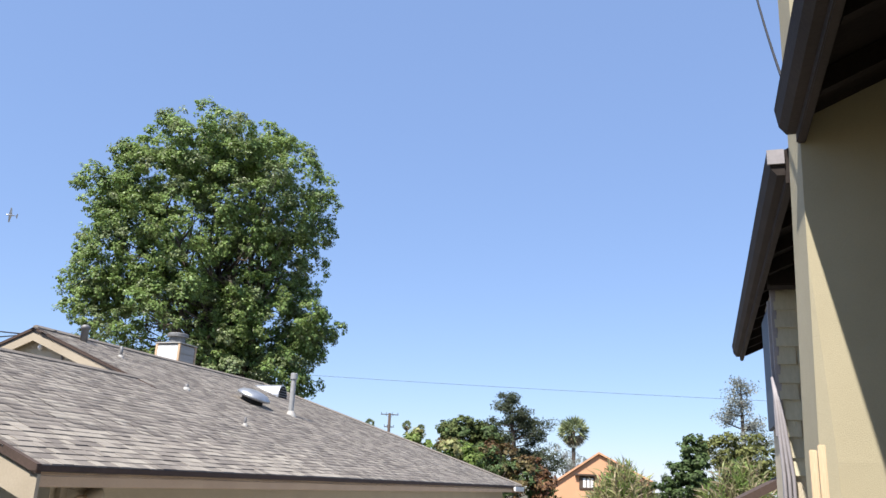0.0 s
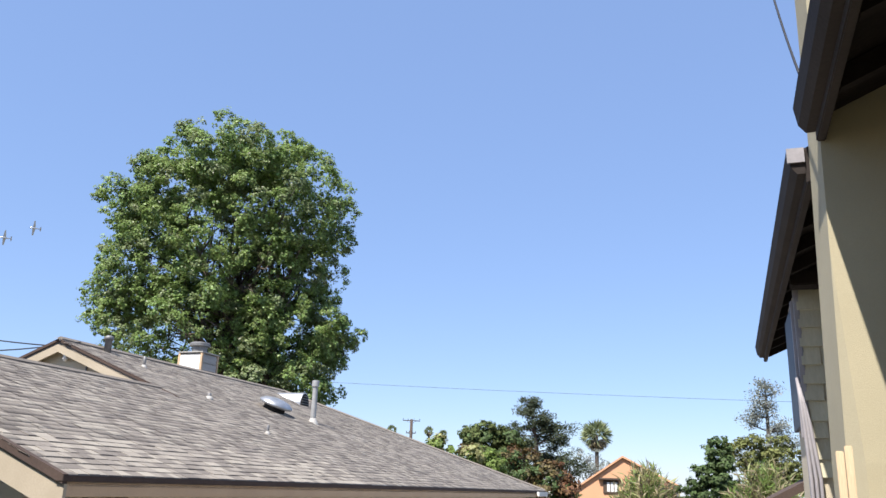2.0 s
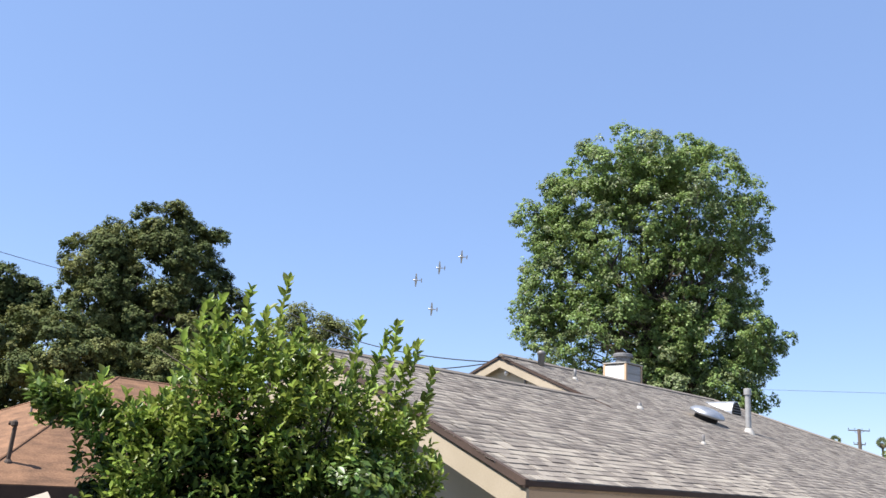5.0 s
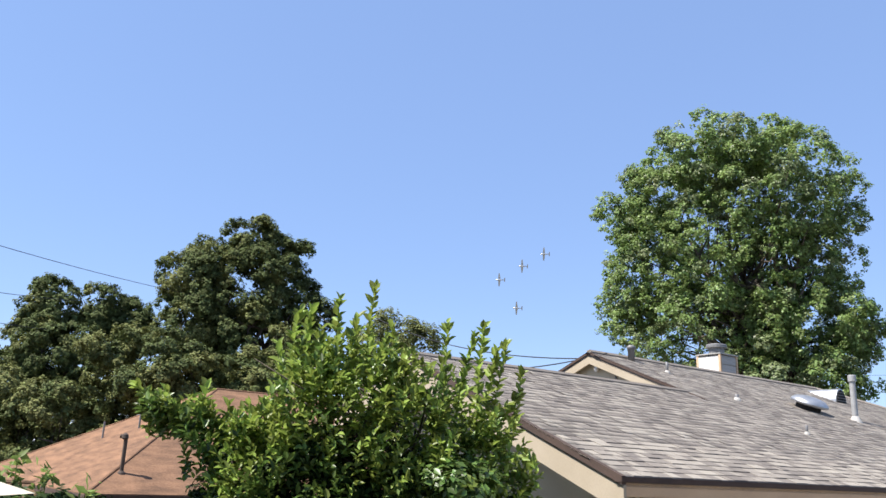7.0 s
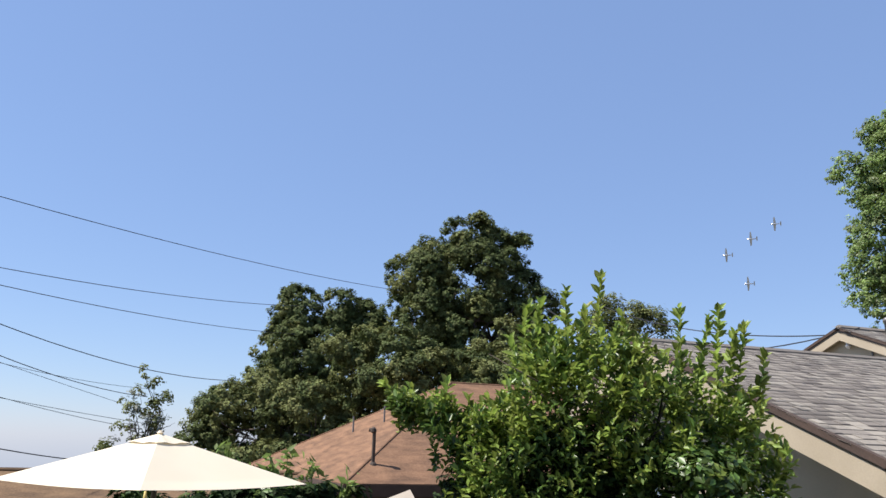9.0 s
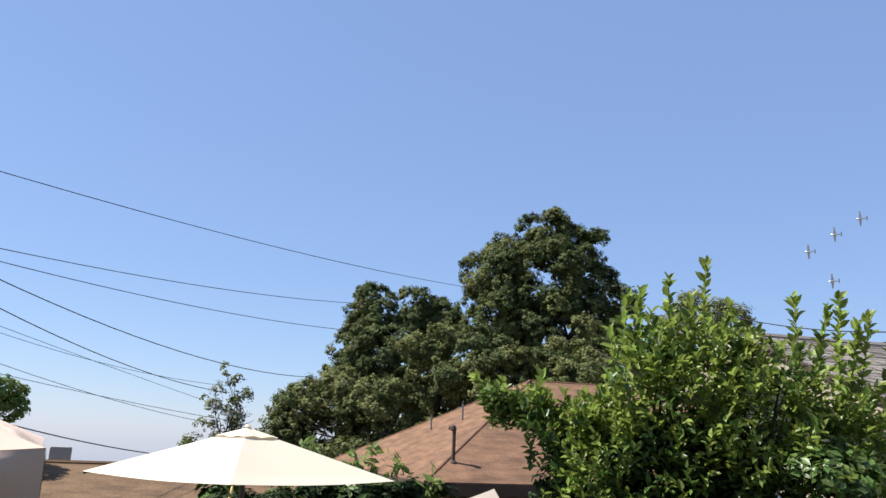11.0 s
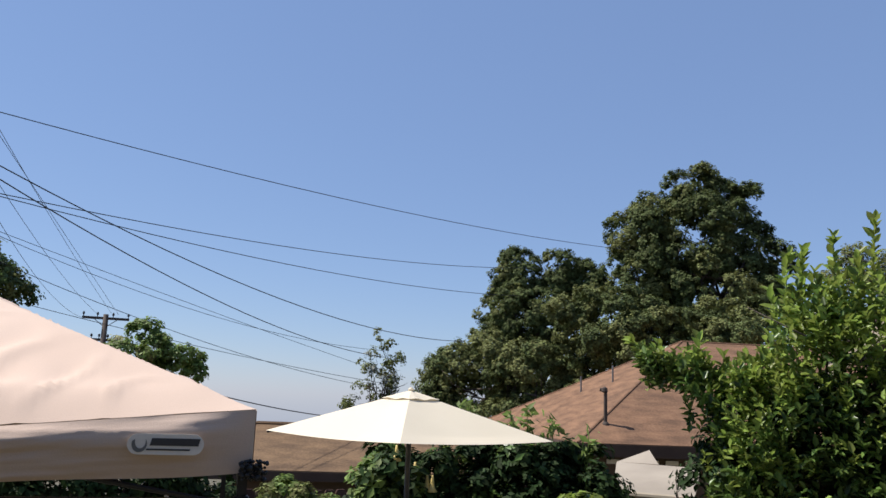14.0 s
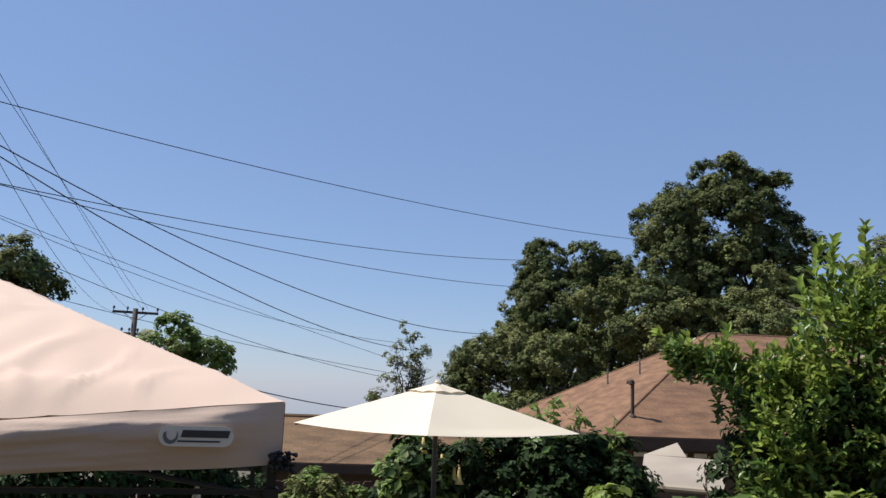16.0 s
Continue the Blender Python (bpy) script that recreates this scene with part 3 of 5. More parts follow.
# battered stucco chimney breast between the two eaves
bm = bmesh.new()
lev = [(-0.2, 0.455, 3.66, 4.26), (2.6, 0.455, 3.67, 4.26), (3.5, 0.475, 3.72, 4.24), (4.2, 0.49, 3.74, 4.22), (6.4, 0.50, 3.76, 4.20)]
rings = [[bm.verts.new(p) for p in ((a, y0, z), (b, y0, z), (b, 1.25, z), (a, 1.25, z))] for z, y0, a, b in lev]
for a, b in zip(rings, rings[1:]):
    for k in range(4):
        bm.faces.new((a[k], a[(k + 1) % 4], b[(k + 1) % 4], b[k]))
bm.faces.new(rings[-1])
bm.faces.new(rings[0][::-1])
bmesh.ops.bevel(bm, geom=[e for e in bm.edges if abs(e.verts[0].co.z - e.verts[1].co.z) > 0.3], offset=0.06, segments=1, affect="EDGES")
part("chimney_breast", bm, M_STUCCO, side_house, "battered sage stucco chimney breast")
# low roof at the back corner
part("low_roof", prism([(8.5, 0.18, 2.36), (8.5, 1.24, 2.93), (8.5, 1.24, 2.85), (8.5, 0.18, 2.28)], (1.6, 0, 0)), M_DRIP, side_house, "dark brown lean-to roof")
# shingled bay
B0, B1, BY = 6.75, 7.70, 0.568
bay = part("bay", box(B0, B1, BY + 0.02, 1.25, -0.2, ZE - 0.02), M_CREAM_WALL, side_house, "shingled bay under the eave")
part("corner_trim", box(B0 - 0.02, B0 + 0.05, BY - 0.01, BY + 0.03, 0.6, ZE - 0.05, 0.005), M_CONDUIT, bay)
part("bay_window", box(B0 + 0.13, B1 - 0.03, BY - 0.02, BY + 0.015, 3.0, 3.95, 0.004), M_GLASS, bay, "dark window seen edge on")
part("window_trim", box(B0 + 0.06, B0 + 0.12, BY - 0.03, BY + 0.015, 2.9, 3.97, 0.006), M_CONDUIT, bay)
for dy in (0.0, 0.032, 0.064):
    part("conduit", tube([(B0 - 0.05, BY + dy, 0.2), (B0 - 0.05, BY + dy, 2.6), (B0 - 0.02, BY + dy * 0.5 - 0.02, 3.15), (B0 + 0.03, BY - 0.03, 3.35)], 0.0145, 8), M_CONDUIT, bay, "pale conduit pipe", None, True)
rng = np.random.default_rng(5)
row, z = 0, 2.62
shingle_meshes = []
for w in (0.11, 0.15, 0.19, 0.23):
    sb = box(-0.030, 0.004, 0, w - 0.014, -0.012, 0.15, 0)
    for v_ in sb.verts:
        if v_.co.z > 0.1 and v_.co.x < 0:
            v_.co.x = -0.006
    me = bpy.data.meshes.new("wall_shingle")
    sb.to_mesh(me)
    sb.free()
    shingle_meshes.append((w, me))
while z < ZE - 0.1:
    y = BY + 0.01
    while y < 1.22:
        w, me = shingle_meshes[int(rng.integers(4))]
        link("wall_shingle", me, M_CEDAR, bay, "", Matrix.Translation((B0, y, z + rng.uniform(-0.008, 0.008))))
        y += w
    z += 0.14
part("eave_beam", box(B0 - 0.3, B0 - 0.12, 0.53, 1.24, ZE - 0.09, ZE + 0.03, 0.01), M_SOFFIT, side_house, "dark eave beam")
# loose timber leaning by the chimney
for k, (u, y, tip, z1) in enumerate(((3.52, 0.407, 0.0, 2.635), (3.50, 0.438, 0.005, 2.655))):
    tb = tagged(part("timber_stud", box(-0.012, 0.012, -0.014, 0.014, 0.0, z1, 0.003), M_PINEWOOD), "raw pine stud leaning against the chimney", "timber", "pine studs")
    tb.matrix_world = R @ Matrix.Translation((u, y, 0.0)) @ Matrix.Rotation(tip, 4, "Y")


# ---- wires and poles ----
def wire(label, p, q, sag, r, before=0.0, after=0.0, m=M_WIRE):
    p, q = Vector(p), Vector(q)
    pts = []
    for k in range(29):
        w = -before + (1 + before + after) * k / 28
        pts.append(p.lerp(q, w) - Vector((0, 0, 4 * sag * w * (1 - w))))
    return tagged(part("overhead_wire", tube(pts, r, 5), m, smooth=True), label, "wire", "overhead wires")


STRUNG = [
    ((-16.08, -3.14, 7.27), (-25.33, 16.16, 8.29), 0.28, 0.011, 0.5, 0.15),
    ((-16.11, -2.96, 5.78), (-27.1, 13.11, 7.43), 0.32, 0.011, 0.5, 0.15),
    ((-16.11, -2.96, 5.76), (-26.56, 11.94, 6.29), 0.28, 0.011, 0.5, 0.15),
    ((-8.59, -1.79, 4.55), (-15.83, 6.02, 3.66), 0.35, 0.0078, 0.4, 0.1),
    ((-8.59, -1.77, 4.44), (-16.33, 4.65, 3.29), 0.28, 0.0078, 0.4, 0.08),
    ((-22.04, -3.83, 6.25), (-30.92, 8.92, 3.65), 0.06, 0.009, 0.5, 0.1),
    ((-22.1, -3.45, 6.05), (-30.93, 8.89, 4.31), 0.45, 0.009, 0.5, 0.1),
    ((-24.19, -2.8, 5.4), (-32.89, 9.32, 2.95), 0.30, 0.011, 0.6, 0.1),
    ((-26.21, -2.67, 4.68), (-32.83, 9.53, 3.14), 0.12, 0.011, 0.6, 0.1),
    ((-24.19, 2.05, 2.46), (-29.43, 6.85, 1.74), 0.06, 0.020, 0.8, 0.15),
    ((-18.03, -3.55, 8.46), (-41.81, -0.42, 5.9), 0.15, 0.008, 0.3, 0.0),
    ((-18.06, -3.41, 7.24), (-41.81, -1.06, 5.85), 0.30, 0.008, 0.3, 0.0),
    ((-18.07, -3.33, 6.6), (-41.79, -1.66, 5.62), 0.56, 0.008, 0.3, 0.0),
    ((-26.18, -2.98, 8.21), (-41.81, -0.11, 5.86), 0.01, 0.009, 0.4, 0.0),
]
for p, q, sag, r, b0, b1 in STRUNG:
    r *= 0.88
    wire("black overhead cable sagging across the sky", p, q, sag, r, b0, b1)
wire("thin far overhead line above the trees", (-7.33, 49.46, 8.38), (17.31, 46.91, 7.81), 0.06, 0.009, 0.3, 0.6)
wire("black service cable dropping to the brown eave", (1.67, 3.85, 5.08), (1.45, 3.15, 4.21), 0.02, 0.006, 1.5, 0.0)
wire("thin cable behind the gable", (-9.65, 15.13, 4.96), (-7.39, 14.12, 4.64), 0.02, 0.012, 3.0, 0.3)
wire("thin cable behind the gable", (-10.06, 14.87, 4.60), (-7.41, 14.11, 4.60), 0.05, 0.012, 3.0, 0.3)


def utility_pole(label, x, y, top, arm_dir, arm_half, scale=1.0):
    p = thing("utility_pole", label, "pole", m=Matrix.Translation((x, y, ground_z(x, y))))
    h = top - ground_z(x, y)
    part("pole", tube([(0, 0, 0), (0, 0, h * 0.5), (0, 0, h)], [0.17 * scale, 0.15 * scale, 0.12 * scale], 10), M_POLE, p, smooth=True)
    d = Vector((*arm_dir, 0)).normalized()
    rot = Matrix(((d.x, -d.y, 0, 0), (d.y, d.x, 0, 0), (0, 0, 1, 0), (0, 0, 0, 1)))
    for dz, half in ((0.12, arm_half), (1.15 * scale, arm_half * 0.55)):
        arm = part("crossarm", box(-half, half, 0.12, 0.22, h - dz - 0.12, h - dz, 0.01), M_POLE, p, "", rot)
        for k in (-0.95, -0.36, 0.30, 0.95):
            part("insulator", lathe([(0.02, 0), (0.02, 0.08), (0.06, 0.09), (0.05, 0.14), (0.06, 0.16), (0.03, 0.22)], 8), M_BLACK, arm, "", Matrix.Translation((k * half, 0.17, h - dz)))
        for sg in (-1, 1):
            part("brace", tube([(sg * half * 0.5, 0.17, h - dz - 0.10), (0, 0.14, h - dz - 0.5)], 0.018, 5), M_POLE, p, "", rot)
    return p


utility_pole("dark wooden utility pole with two crossarms", -41.91, -0.66, 5.85, (0.05, 1.0), 1.05)
utility_pole("distant dark wooden utility pole with crossarms", -6.40, 116.8, 11.6, (1.0, 0.15), 1.25, 1.6)


# ---- pop-up canopy ----
K = Vector((-3.56, 0.168, 2.37))
CA, CB = Vector((-0.12, -0.993, 0)).normalized(), Vector((-0.993, 0.12, 0)).normalized()
SIDE, RISE = 3.6, 0.69
canopy = thing("canopy_tent", "salmon-tan pop-up canopy with wrinkled fabric and black legs", "canopy", m=Matrix(((CA.x, CB.x, 0, K.x), (CA.y, CB.y, 0, K.y), (0, 0, 1, 0), (0, 0, 0, 1))))
N = 110
g = np.linspace(0, SIDE, N + 1)
gxx, gyy = np.meshgrid(g, g)


def crease(x, y, s=1.0):
    folds = 1 - abs(noise.noise(Vector((x * 3.1 + y, y * 2.3 - x * 0.6, 4.4)))) * 2
    return noise.noise(Vector((x * 2.2 * s, y * 2.2 * s, 3.1))) * 0.024 + noise.noise(Vector((x * 6 * s, y * 3 * s, 8.7))) * 0.016 + max(folds, 0) ** 6 * 0.030


edge = 1 - np.maximum(np.abs(gxx - SIDE / 2), np.abs(gyy - SIDE / 2)) / (SIDE / 2)
zz = K.z + RISE * edge
tight = np.abs(np.abs(gxx - SIDE / 2) - np.abs(gyy - SIDE / 2)) / (SIDE / 2)
zz = zz - 0.10 * tight * (1 - edge) ** 0.5 * np.clip(edge * 6, 0, 1)
zz = zz + np.array([[crease(x, y) for x in g] for y in g]) * np.clip(edge * 8, 0.15, 1) * np.clip(tight * 4, 0.08, 1)
zz = zz - 0.10 * np.clip(1 - edge * 9, 0, 1) ** 1.5 * np.clip(np.maximum(np.minimum(gxx, SIDE - gxx), np.minimum(gyy, SIDE - gyy)) / SIDE * 3.5, 0, 1)
tv = np.stack([gxx, gyy, zz], -1).reshape(-1, 3)
tf = [(j * (N + 1) + i, j * (N + 1) + i + 1, (j + 1) * (N + 1) + i + 1, (j + 1) * (N + 1) + i) for j in range(N) for i in range(N)]
top = raw("canopy_top", tv, tf, M_CANOPY, canopy, "sunlit salmon-tan fabric top")
top.data.polygons.foreach_set("use_smooth", [True] * len(top.data.polygons))
VH = 0.238


def valance(a, b, outx, outy, loose=True):
    cols, rws = 120, 24
    v = []
    for j in range(rws + 1):
        for i in range(cols + 1):
            w = i / cols
            x, y = a[0] + (b[0] - a[0]) * w, a[1] + (b[1] - a[1]) * w
            near = min(w, 1 - w)
            h = j / rws
            slack = max(1 - abs(noise.noise(Vector(((x + y) * 1.6, h * 7 + (x + y) * 1.2, 2.2)))) * 3, 0) ** 2
            wr = (noise.noise(Vector((x * 2.5, y * 2.5, h * 3))) * 0.016 * h + noise.noise(Vector((x * 3, y * 3, h * 9 + 5))) * 0.007 + slack * 0.006) * min(1, near * 12)
            sag = 0.10 * min(1, near * 3.5)
            z = K.z - sag - 0.002 - (VH - 0.04 * min(1, near * 3.5) + 0.006 * math.sin(w * 21)) * j / rws
            k = 0.002 + 0.05 * (1 - (1 - min(h / 0.38, 1)) ** 2) - 0.055 * max(h - 0.3, 0) / 0.7
            k = (k + wr) * min(1, near * 14) + 0.003 if loose else 0.003
            v.append((x + outx * k, y + outy * k, z))
    f = [(j * (cols + 1) + i, j * (cols + 1) + i + 1, (j + 1) * (cols + 1) + i + 1, (j + 1) * (cols + 1) + i) for j in range(rws) for i in range(cols)]
    ob = raw("valance", v, f, M_CANOPY, canopy, "hanging fabric valance")
    ob.data.polygons.foreach_set("use_smooth", [True] * len(ob.data.polygons))
    return ob


front_valance = valance((0, 0), (SIDE, 0), 0, -1)
valance((0, 0), (0, SIDE), -1, 0, False)
valance((SIDE, 0), (SIDE, SIDE), 1, 0)
valance((0, SIDE), (SIDE, SIDE), 0, 1)
for x in (0.03, SIDE - 0.03):
    for y in (0.03, SIDE - 0.03):
        leg = part("leg", box(x - 0.018, x + 0.018, y - 0.018, y + 0.018, ground_z(-5, 0), K.z - 0.03, 0.003), M_BLACK, canopy, "black steel leg")
        part("slider", box(x - 0.03, x + 0.03, y - 0.03, y + 0.03, 1.92, 2.04, 0.005), M_BLACK, leg)
for a, b in (((0.03, 0.03), (SIDE - 0.03, 0.03)), ((0.03, 0.03), (0.03, SIDE - 0.03))):
    for k in range(2):
        z0, z1 = (2.32, 2.0) if k else (2.0, 2.32)
        part("truss_bar", tube([(a[0], a[1], z0), ((a[0] + b[0]) / 2, (a[1] + b[1]) / 2, z1), (b[0], b[1], z0)], 0.011, 6), M_BLACK, canopy)
part("truss_bar", box(0.05, SIDE - 0.05, 0.02, 0.05, 2.01, 2.03, 0), M_BLACK, canopy)
# the badge: a rounded white plate with a crescent and dark bars for the brand
bx0, bx1, bz0, bz1, by = 0.185, 0.457, 2.194, 2.270, -0.062
rr = (bz1 - bz0) / 2
outline = [(bx1 - rr + rr * math.cos(a), bz0 + rr + rr * math.sin(a)) for a in np.linspace(-math.pi / 2, math.pi / 2, 12)] + [(bx0 + rr + rr * math.cos(a), bz0 + rr + rr * math.sin(a)) for a in np.linspace(math.pi / 2, 3 * math.pi / 2, 12)]
badge = part("badge", prism([(x, by, z) for x, z in outline], (0, 0.004, 0)), M_BADGE, front_valance, "white rounded maker's badge")
mid = bz0 + rr
for x0, x1, z0, z1, slant in ((0.205, 0.378, mid - 0.005, mid + 0.022, 0.007), (0.235, 0.39, mid - 0.022, mid - 0.016, 0.003)):
    part("badge_bar", prism([(x0, by - 0.002, z0), (x1, by - 0.002, z0), (x1 - slant, by - 0.002, z1), (x0 - slant, by - 0.002, z1)], (0, 0.0015, 0)), M_BADGE_DARK, badge)
cres = [(0.414 + 0.027 * math.cos(a), mid + 0.030 * math.sin(a)) for a in np.linspace(radians(-200), radians(20), 14)] + [(0.411 + 0.019 * math.cos(a), mid + 0.009 + 0.025 * math.sin(a)) for a in np.linspace(radians(20), radians(-200), 14)]
part("badge_crescent", prism([(x, by - 0.002, z) for x, z in cres], (0, 0.0015, 0)), M_GREYPIPE, badge)
# dark knotted cord at the corner
bm = bmesh.new()
rng = np.random.default_rng(21)
for k in range(120):
    c = Vector((rng.uniform(-0.055, 0.045), -0.02 + rng.uniform(-0.035, 0.03), 2.135 + rng.uniform(-0.03, 0.04)))
    bmesh.ops.create_icosphere(bm, subdivisions=1, radius=rng.uniform(0.005, 0.012), matrix=Matrix.Translation(c))
cord = part("cord_knot", bm, M_BLACK, canopy, "black knotted cord at the canopy corner", smooth=True)

# ---- market umbrella ----
UC = Vector((-7.42, 2.24, 0))
ur = Vector((0.52, 1.215, 0))
un = Vector((1.215, -0.52, 0))
umbrella = thing("patio_umbrella", "square cream patio umbrella with a vented top on a dark pole", "umbrella", m=Matrix.Translation((UC.x, UC.y, 0)))
cornersU = [ur, un, -ur, -un]
ZR, ZA = 2.10, 2.47


def panel(a, b, lo, hi, z_lo, z_hi, name, parent, lift=0.0, m=None):
    n = 14
    v = []
    for j in range(n + 1):
        w = lo + (hi - lo) * j / n
        for i in range(n + 1):
            s = i / n
            p = (a.lerp(b, s)) * w
            z = z_hi + (z_lo - z_hi) * (w - hi) / (lo - hi) if lo != hi else z_lo
            z -= 0.035 * math.sin(math.pi * s) * w * (0.6 if w > 0.9 else 1.0)
            z += lift * math.sin(2 * math.pi * s) ** 2 * w / max(lo, 0.01)
            v.append((p.x * (1 - 0.03 * math.sin(math.pi * s)), p.y * (1 - 0.03 * math.sin(math.pi * s)), z))
    f = [(j * (n + 1) + i, j * (n + 1) + i + 1, (j + 1) * (n + 1) + i + 1, (j + 1) * (n + 1) + i) for j in range(n) for i in range(n)]
    ob = raw(name, v, f, m or M_UMBRELLA, parent)
    ob.data.polygons.foreach_set("use_smooth", [True] * len(ob.data.polygons))
    return ob


for k in range(4):
    a, b = cornersU[k], cornersU[(k + 1) % 4]
    panel(a, b, 1.0, 0.16, ZR, ZA - 0.03, "canopy_panel", umbrella)
    panel(a, b, 0.205, 0.0, ZA - 0.035, ZA + 0.045, "vent_flap", umbrella, 0.010)
    # near-black sheet painted in for the shade under the flap
    panel(a, b, 0.17, 0.05, ZA - 0.045, ZA - 0.02, "vent_gap", umbrella, 0.0, M_DARK)
    rib = part("rib", tube([(0, 0, ZA - 0.06), tuple(cornersU[k] * 0.5 + Vector((0, 0, (ZR + ZA) / 2 - 0.05))), tuple(cornersU[k] * 0.99 + Vector((0, 0, ZR - 0.012)))], 0.010, 6), M_BLACK, umbrella)
    part("strut", tube([(0, 0, 2.08), tuple(cornersU[k] * 0.45 + Vector((0, 0, (ZR + ZA) / 2 - 0.06)))], 0.008, 5), M_BLACK, rib)
part("pole", lathe([(0.024, 0.0), (0.024, ZA - 0.05)], 12), M_BLACK, umbrella, "dark umbrella pole", None, True)
part("base", lathe([(0.28, 0.0), (0.28, 0.05), (0.06, 0.10), (0.05, 0.35)], 20), M_BLACK, umbrella)
part("hub", lathe([(0.045, 2.05), (0.05, 2.12)], 12), M_BLACK, umbrella)
part("finial", lathe([(0.02, ZA + 0.03), (0.03, ZA + 0.05), (0.012, ZA + 0.07)], 10), M_UMBRELLA, umbrella)

# ---- brown hip-roofed house beyond the citrus ----
ba, bb = Vector((0.259, 0.966, 0)).normalized(), Vector((-0.966, 0.259, 0)).normalized()
BH = (-14.31, 8.34, 1.72)
brown = thing("brown_house", "single-storey house with a faded brown hip roof", "house", m=Matrix(((ba.x, bb.x, 0, BH[0]), (ba.y, bb.y, 0, BH[1]), (0, 0, 1, BH[2]), (0, 0, 0, 1))))
BL, BW, BR_ = 14.0, 11.4, 2.58
r1, r2 = Vector((4.7, BW / 2, BR_)), Vector((BL - 4.7, BW / 2, BR_))
c00, c10, c11, c01 = Vector((0, 0, 0)), Vector((BL, 0, 0)), Vector((BL, BW, 0)), Vector((0, BW, 0))


for a, b, c, d in ((c00, c10, r2, r1), (c11, c01, r1, r2)):
    part("roof_slope", prism([a, b, c, d], (0, 0, -0.10)), M_BROWNROOF, brown)
for a, b, c in ((c01, c00, r1), (c10, c11, r2)):
    part("roof_slope", prism([a, b, c], (0, 0, -0.10)), M_BROWNROOF, brown)
for a, b in ((c00, r1), (c01, r1), (r1, r2), (c10, r2)):
    part("hip_cap", tube([a, b], 0.03, 6), M_BROWNROOF, brown)
part("wall", box(0.5, BL - 0.5, 0.5, 0.65, -3.3, -0.1), M_BROWNWALL, brown, "dark brown wall under the eave")
part("wall", box(0.5, 0.65, 0.65, BW - 0.5, -3.3, -0.1), M_BROWNWALL, brown)
part("wall", box(0.65, BL - 0.5, BW - 0.65, BW - 0.5, -3.3, -0.1), M_BROWNWALL, brown)
part("wall", box(BL - 0.65, BL - 0.5, 0.65, BW - 0.65, -3.3, -0.1), M_BROWNWALL, brown)
part("fascia", box(0, BL, -0.02, 0.03, -0.26, -0.02, 0.005), M_DRIP, brown)
part("fascia", box(-0.02, 0.0, 0.0, BW, -0.26, -0.02, 0.005), M_DRIP, brown)
for k in range(9):
    part("frieze_block", box(0.75 + 0.42 * k, 1.02 + 0.42 * k, 0.47, 0.498, -0.42, -0.33, 0.004), M_WHITE, brown, "pale frieze block")


def brown_roof_at(x, y):
    """Height of the front slope at a spot in the house's frame."""
    return BR_ * y / (BW / 2)


bp = part("vent_mast", tube([(0, 0, -0.05), (0, 0, 0.62), (0.02, 0, 0.68), (-0.10, 0.06, 0.70)], 0.04, 8), M_POLE, brown, "dark bent vent mast", Matrix.Translation((0.84, 0.81, brown_roof_at(0, 0.81))))
part("weather_head", lathe([(0.03, -0.05), (0.07, -0.02), (0.06, 0.05), (0.02, 0.08)], 10), M_POLE, bp, "", Matrix.Translation((-0.02, 0.0, 0.68)))
part("flashing", lathe([(0.10, -0.06), (0.08, 0.0), (0.045, 0.04)], 10), M_POLE, bp)
for x, y, z in ((2.0, 6.3, 1.10), (2.5, 5.1, 1.38)):
    part("vent_pipe", tube([(x, y, z - 0.1), (x, y, z + 0.42)], 0.025, 8), M_GREYPIPE, brown)

# patio cover in front of it
pa = thing("patio_cover", "beige fabric patio cover with a pale front edge", "patio cover")
part("cover", prism([(-9.40, 5.80, 1.37), (-8.80, 6.62, 1.35), (-9.85, 7.60, 1.62), (-10.9, 6.90, 1.62)], (0, 0, -0.03)), M_AWNING, pa)
part("front_edge", tube([(-9.41, 5.79, 1.34), (-8.79, 6.63, 1.32)], 0.04, 8), M_CREAM, pa, "pale front rail")
part("ridge_panel", prism([(-10.9, 6.90, 1.62), (-10.35, 7.25, 1.63), (-10.9, 7.5, 1.80)], (0, 0, -0.03)), M_AWNING, pa)
for x, y in ((-9.32, 5.9), (-8.88, 6.6), (-10.75, 6.9), (-9.85, 7.5)):
    part("post", box(x - 0.04, x + 0.04, y - 0.04, y + 0.04, ground_z(x, y), 1.36), M_BROWNWALL, pa)

# ---- long low brown roof further along ----
la, lb = Vector((0.25, 0.97, 0)).normalized(), Vector((-0.97, 0.25, 0)).normalized()
low = thing("long_house", "long low house with a dull brown roof and dark wall", "house", m=Matrix(((la.x, lb.x, 0, -17.2), (la.y, lb.y, 0, 1.9), (0, 0, 1, 0.93), (0, 0, 0, 1))))
LL = 9.0
for sgn in (0, 1):
    q = [Vector((-0.6, 0, 0)), Vector((LL, 0, 0)), Vector((LL, 3.0, 0.80)), Vector((-0.6, 3.0, 0.80))] if not sgn else [Vector((LL, 6.0, 0)), Vector((-0.6, 6.0, 0)), Vector((-0.6, 3.0, 0.80)), Vector((LL, 3.0, 0.80))]
    part("roof_slope", prism(q, (0, 0, -0.10)), M_BROWNROOF2, low)
part("ridge_cap", tube([(-0.6, 3.0, 0.80), (LL, 3.0, 0.80)], 0.06, 6), M_BROWNROOF2, low)
part("wall", box(0, LL - 0.3, 0.45, 0.6, -2.5, -0.08), M_BROWNWALL, low, "dark brown wall")
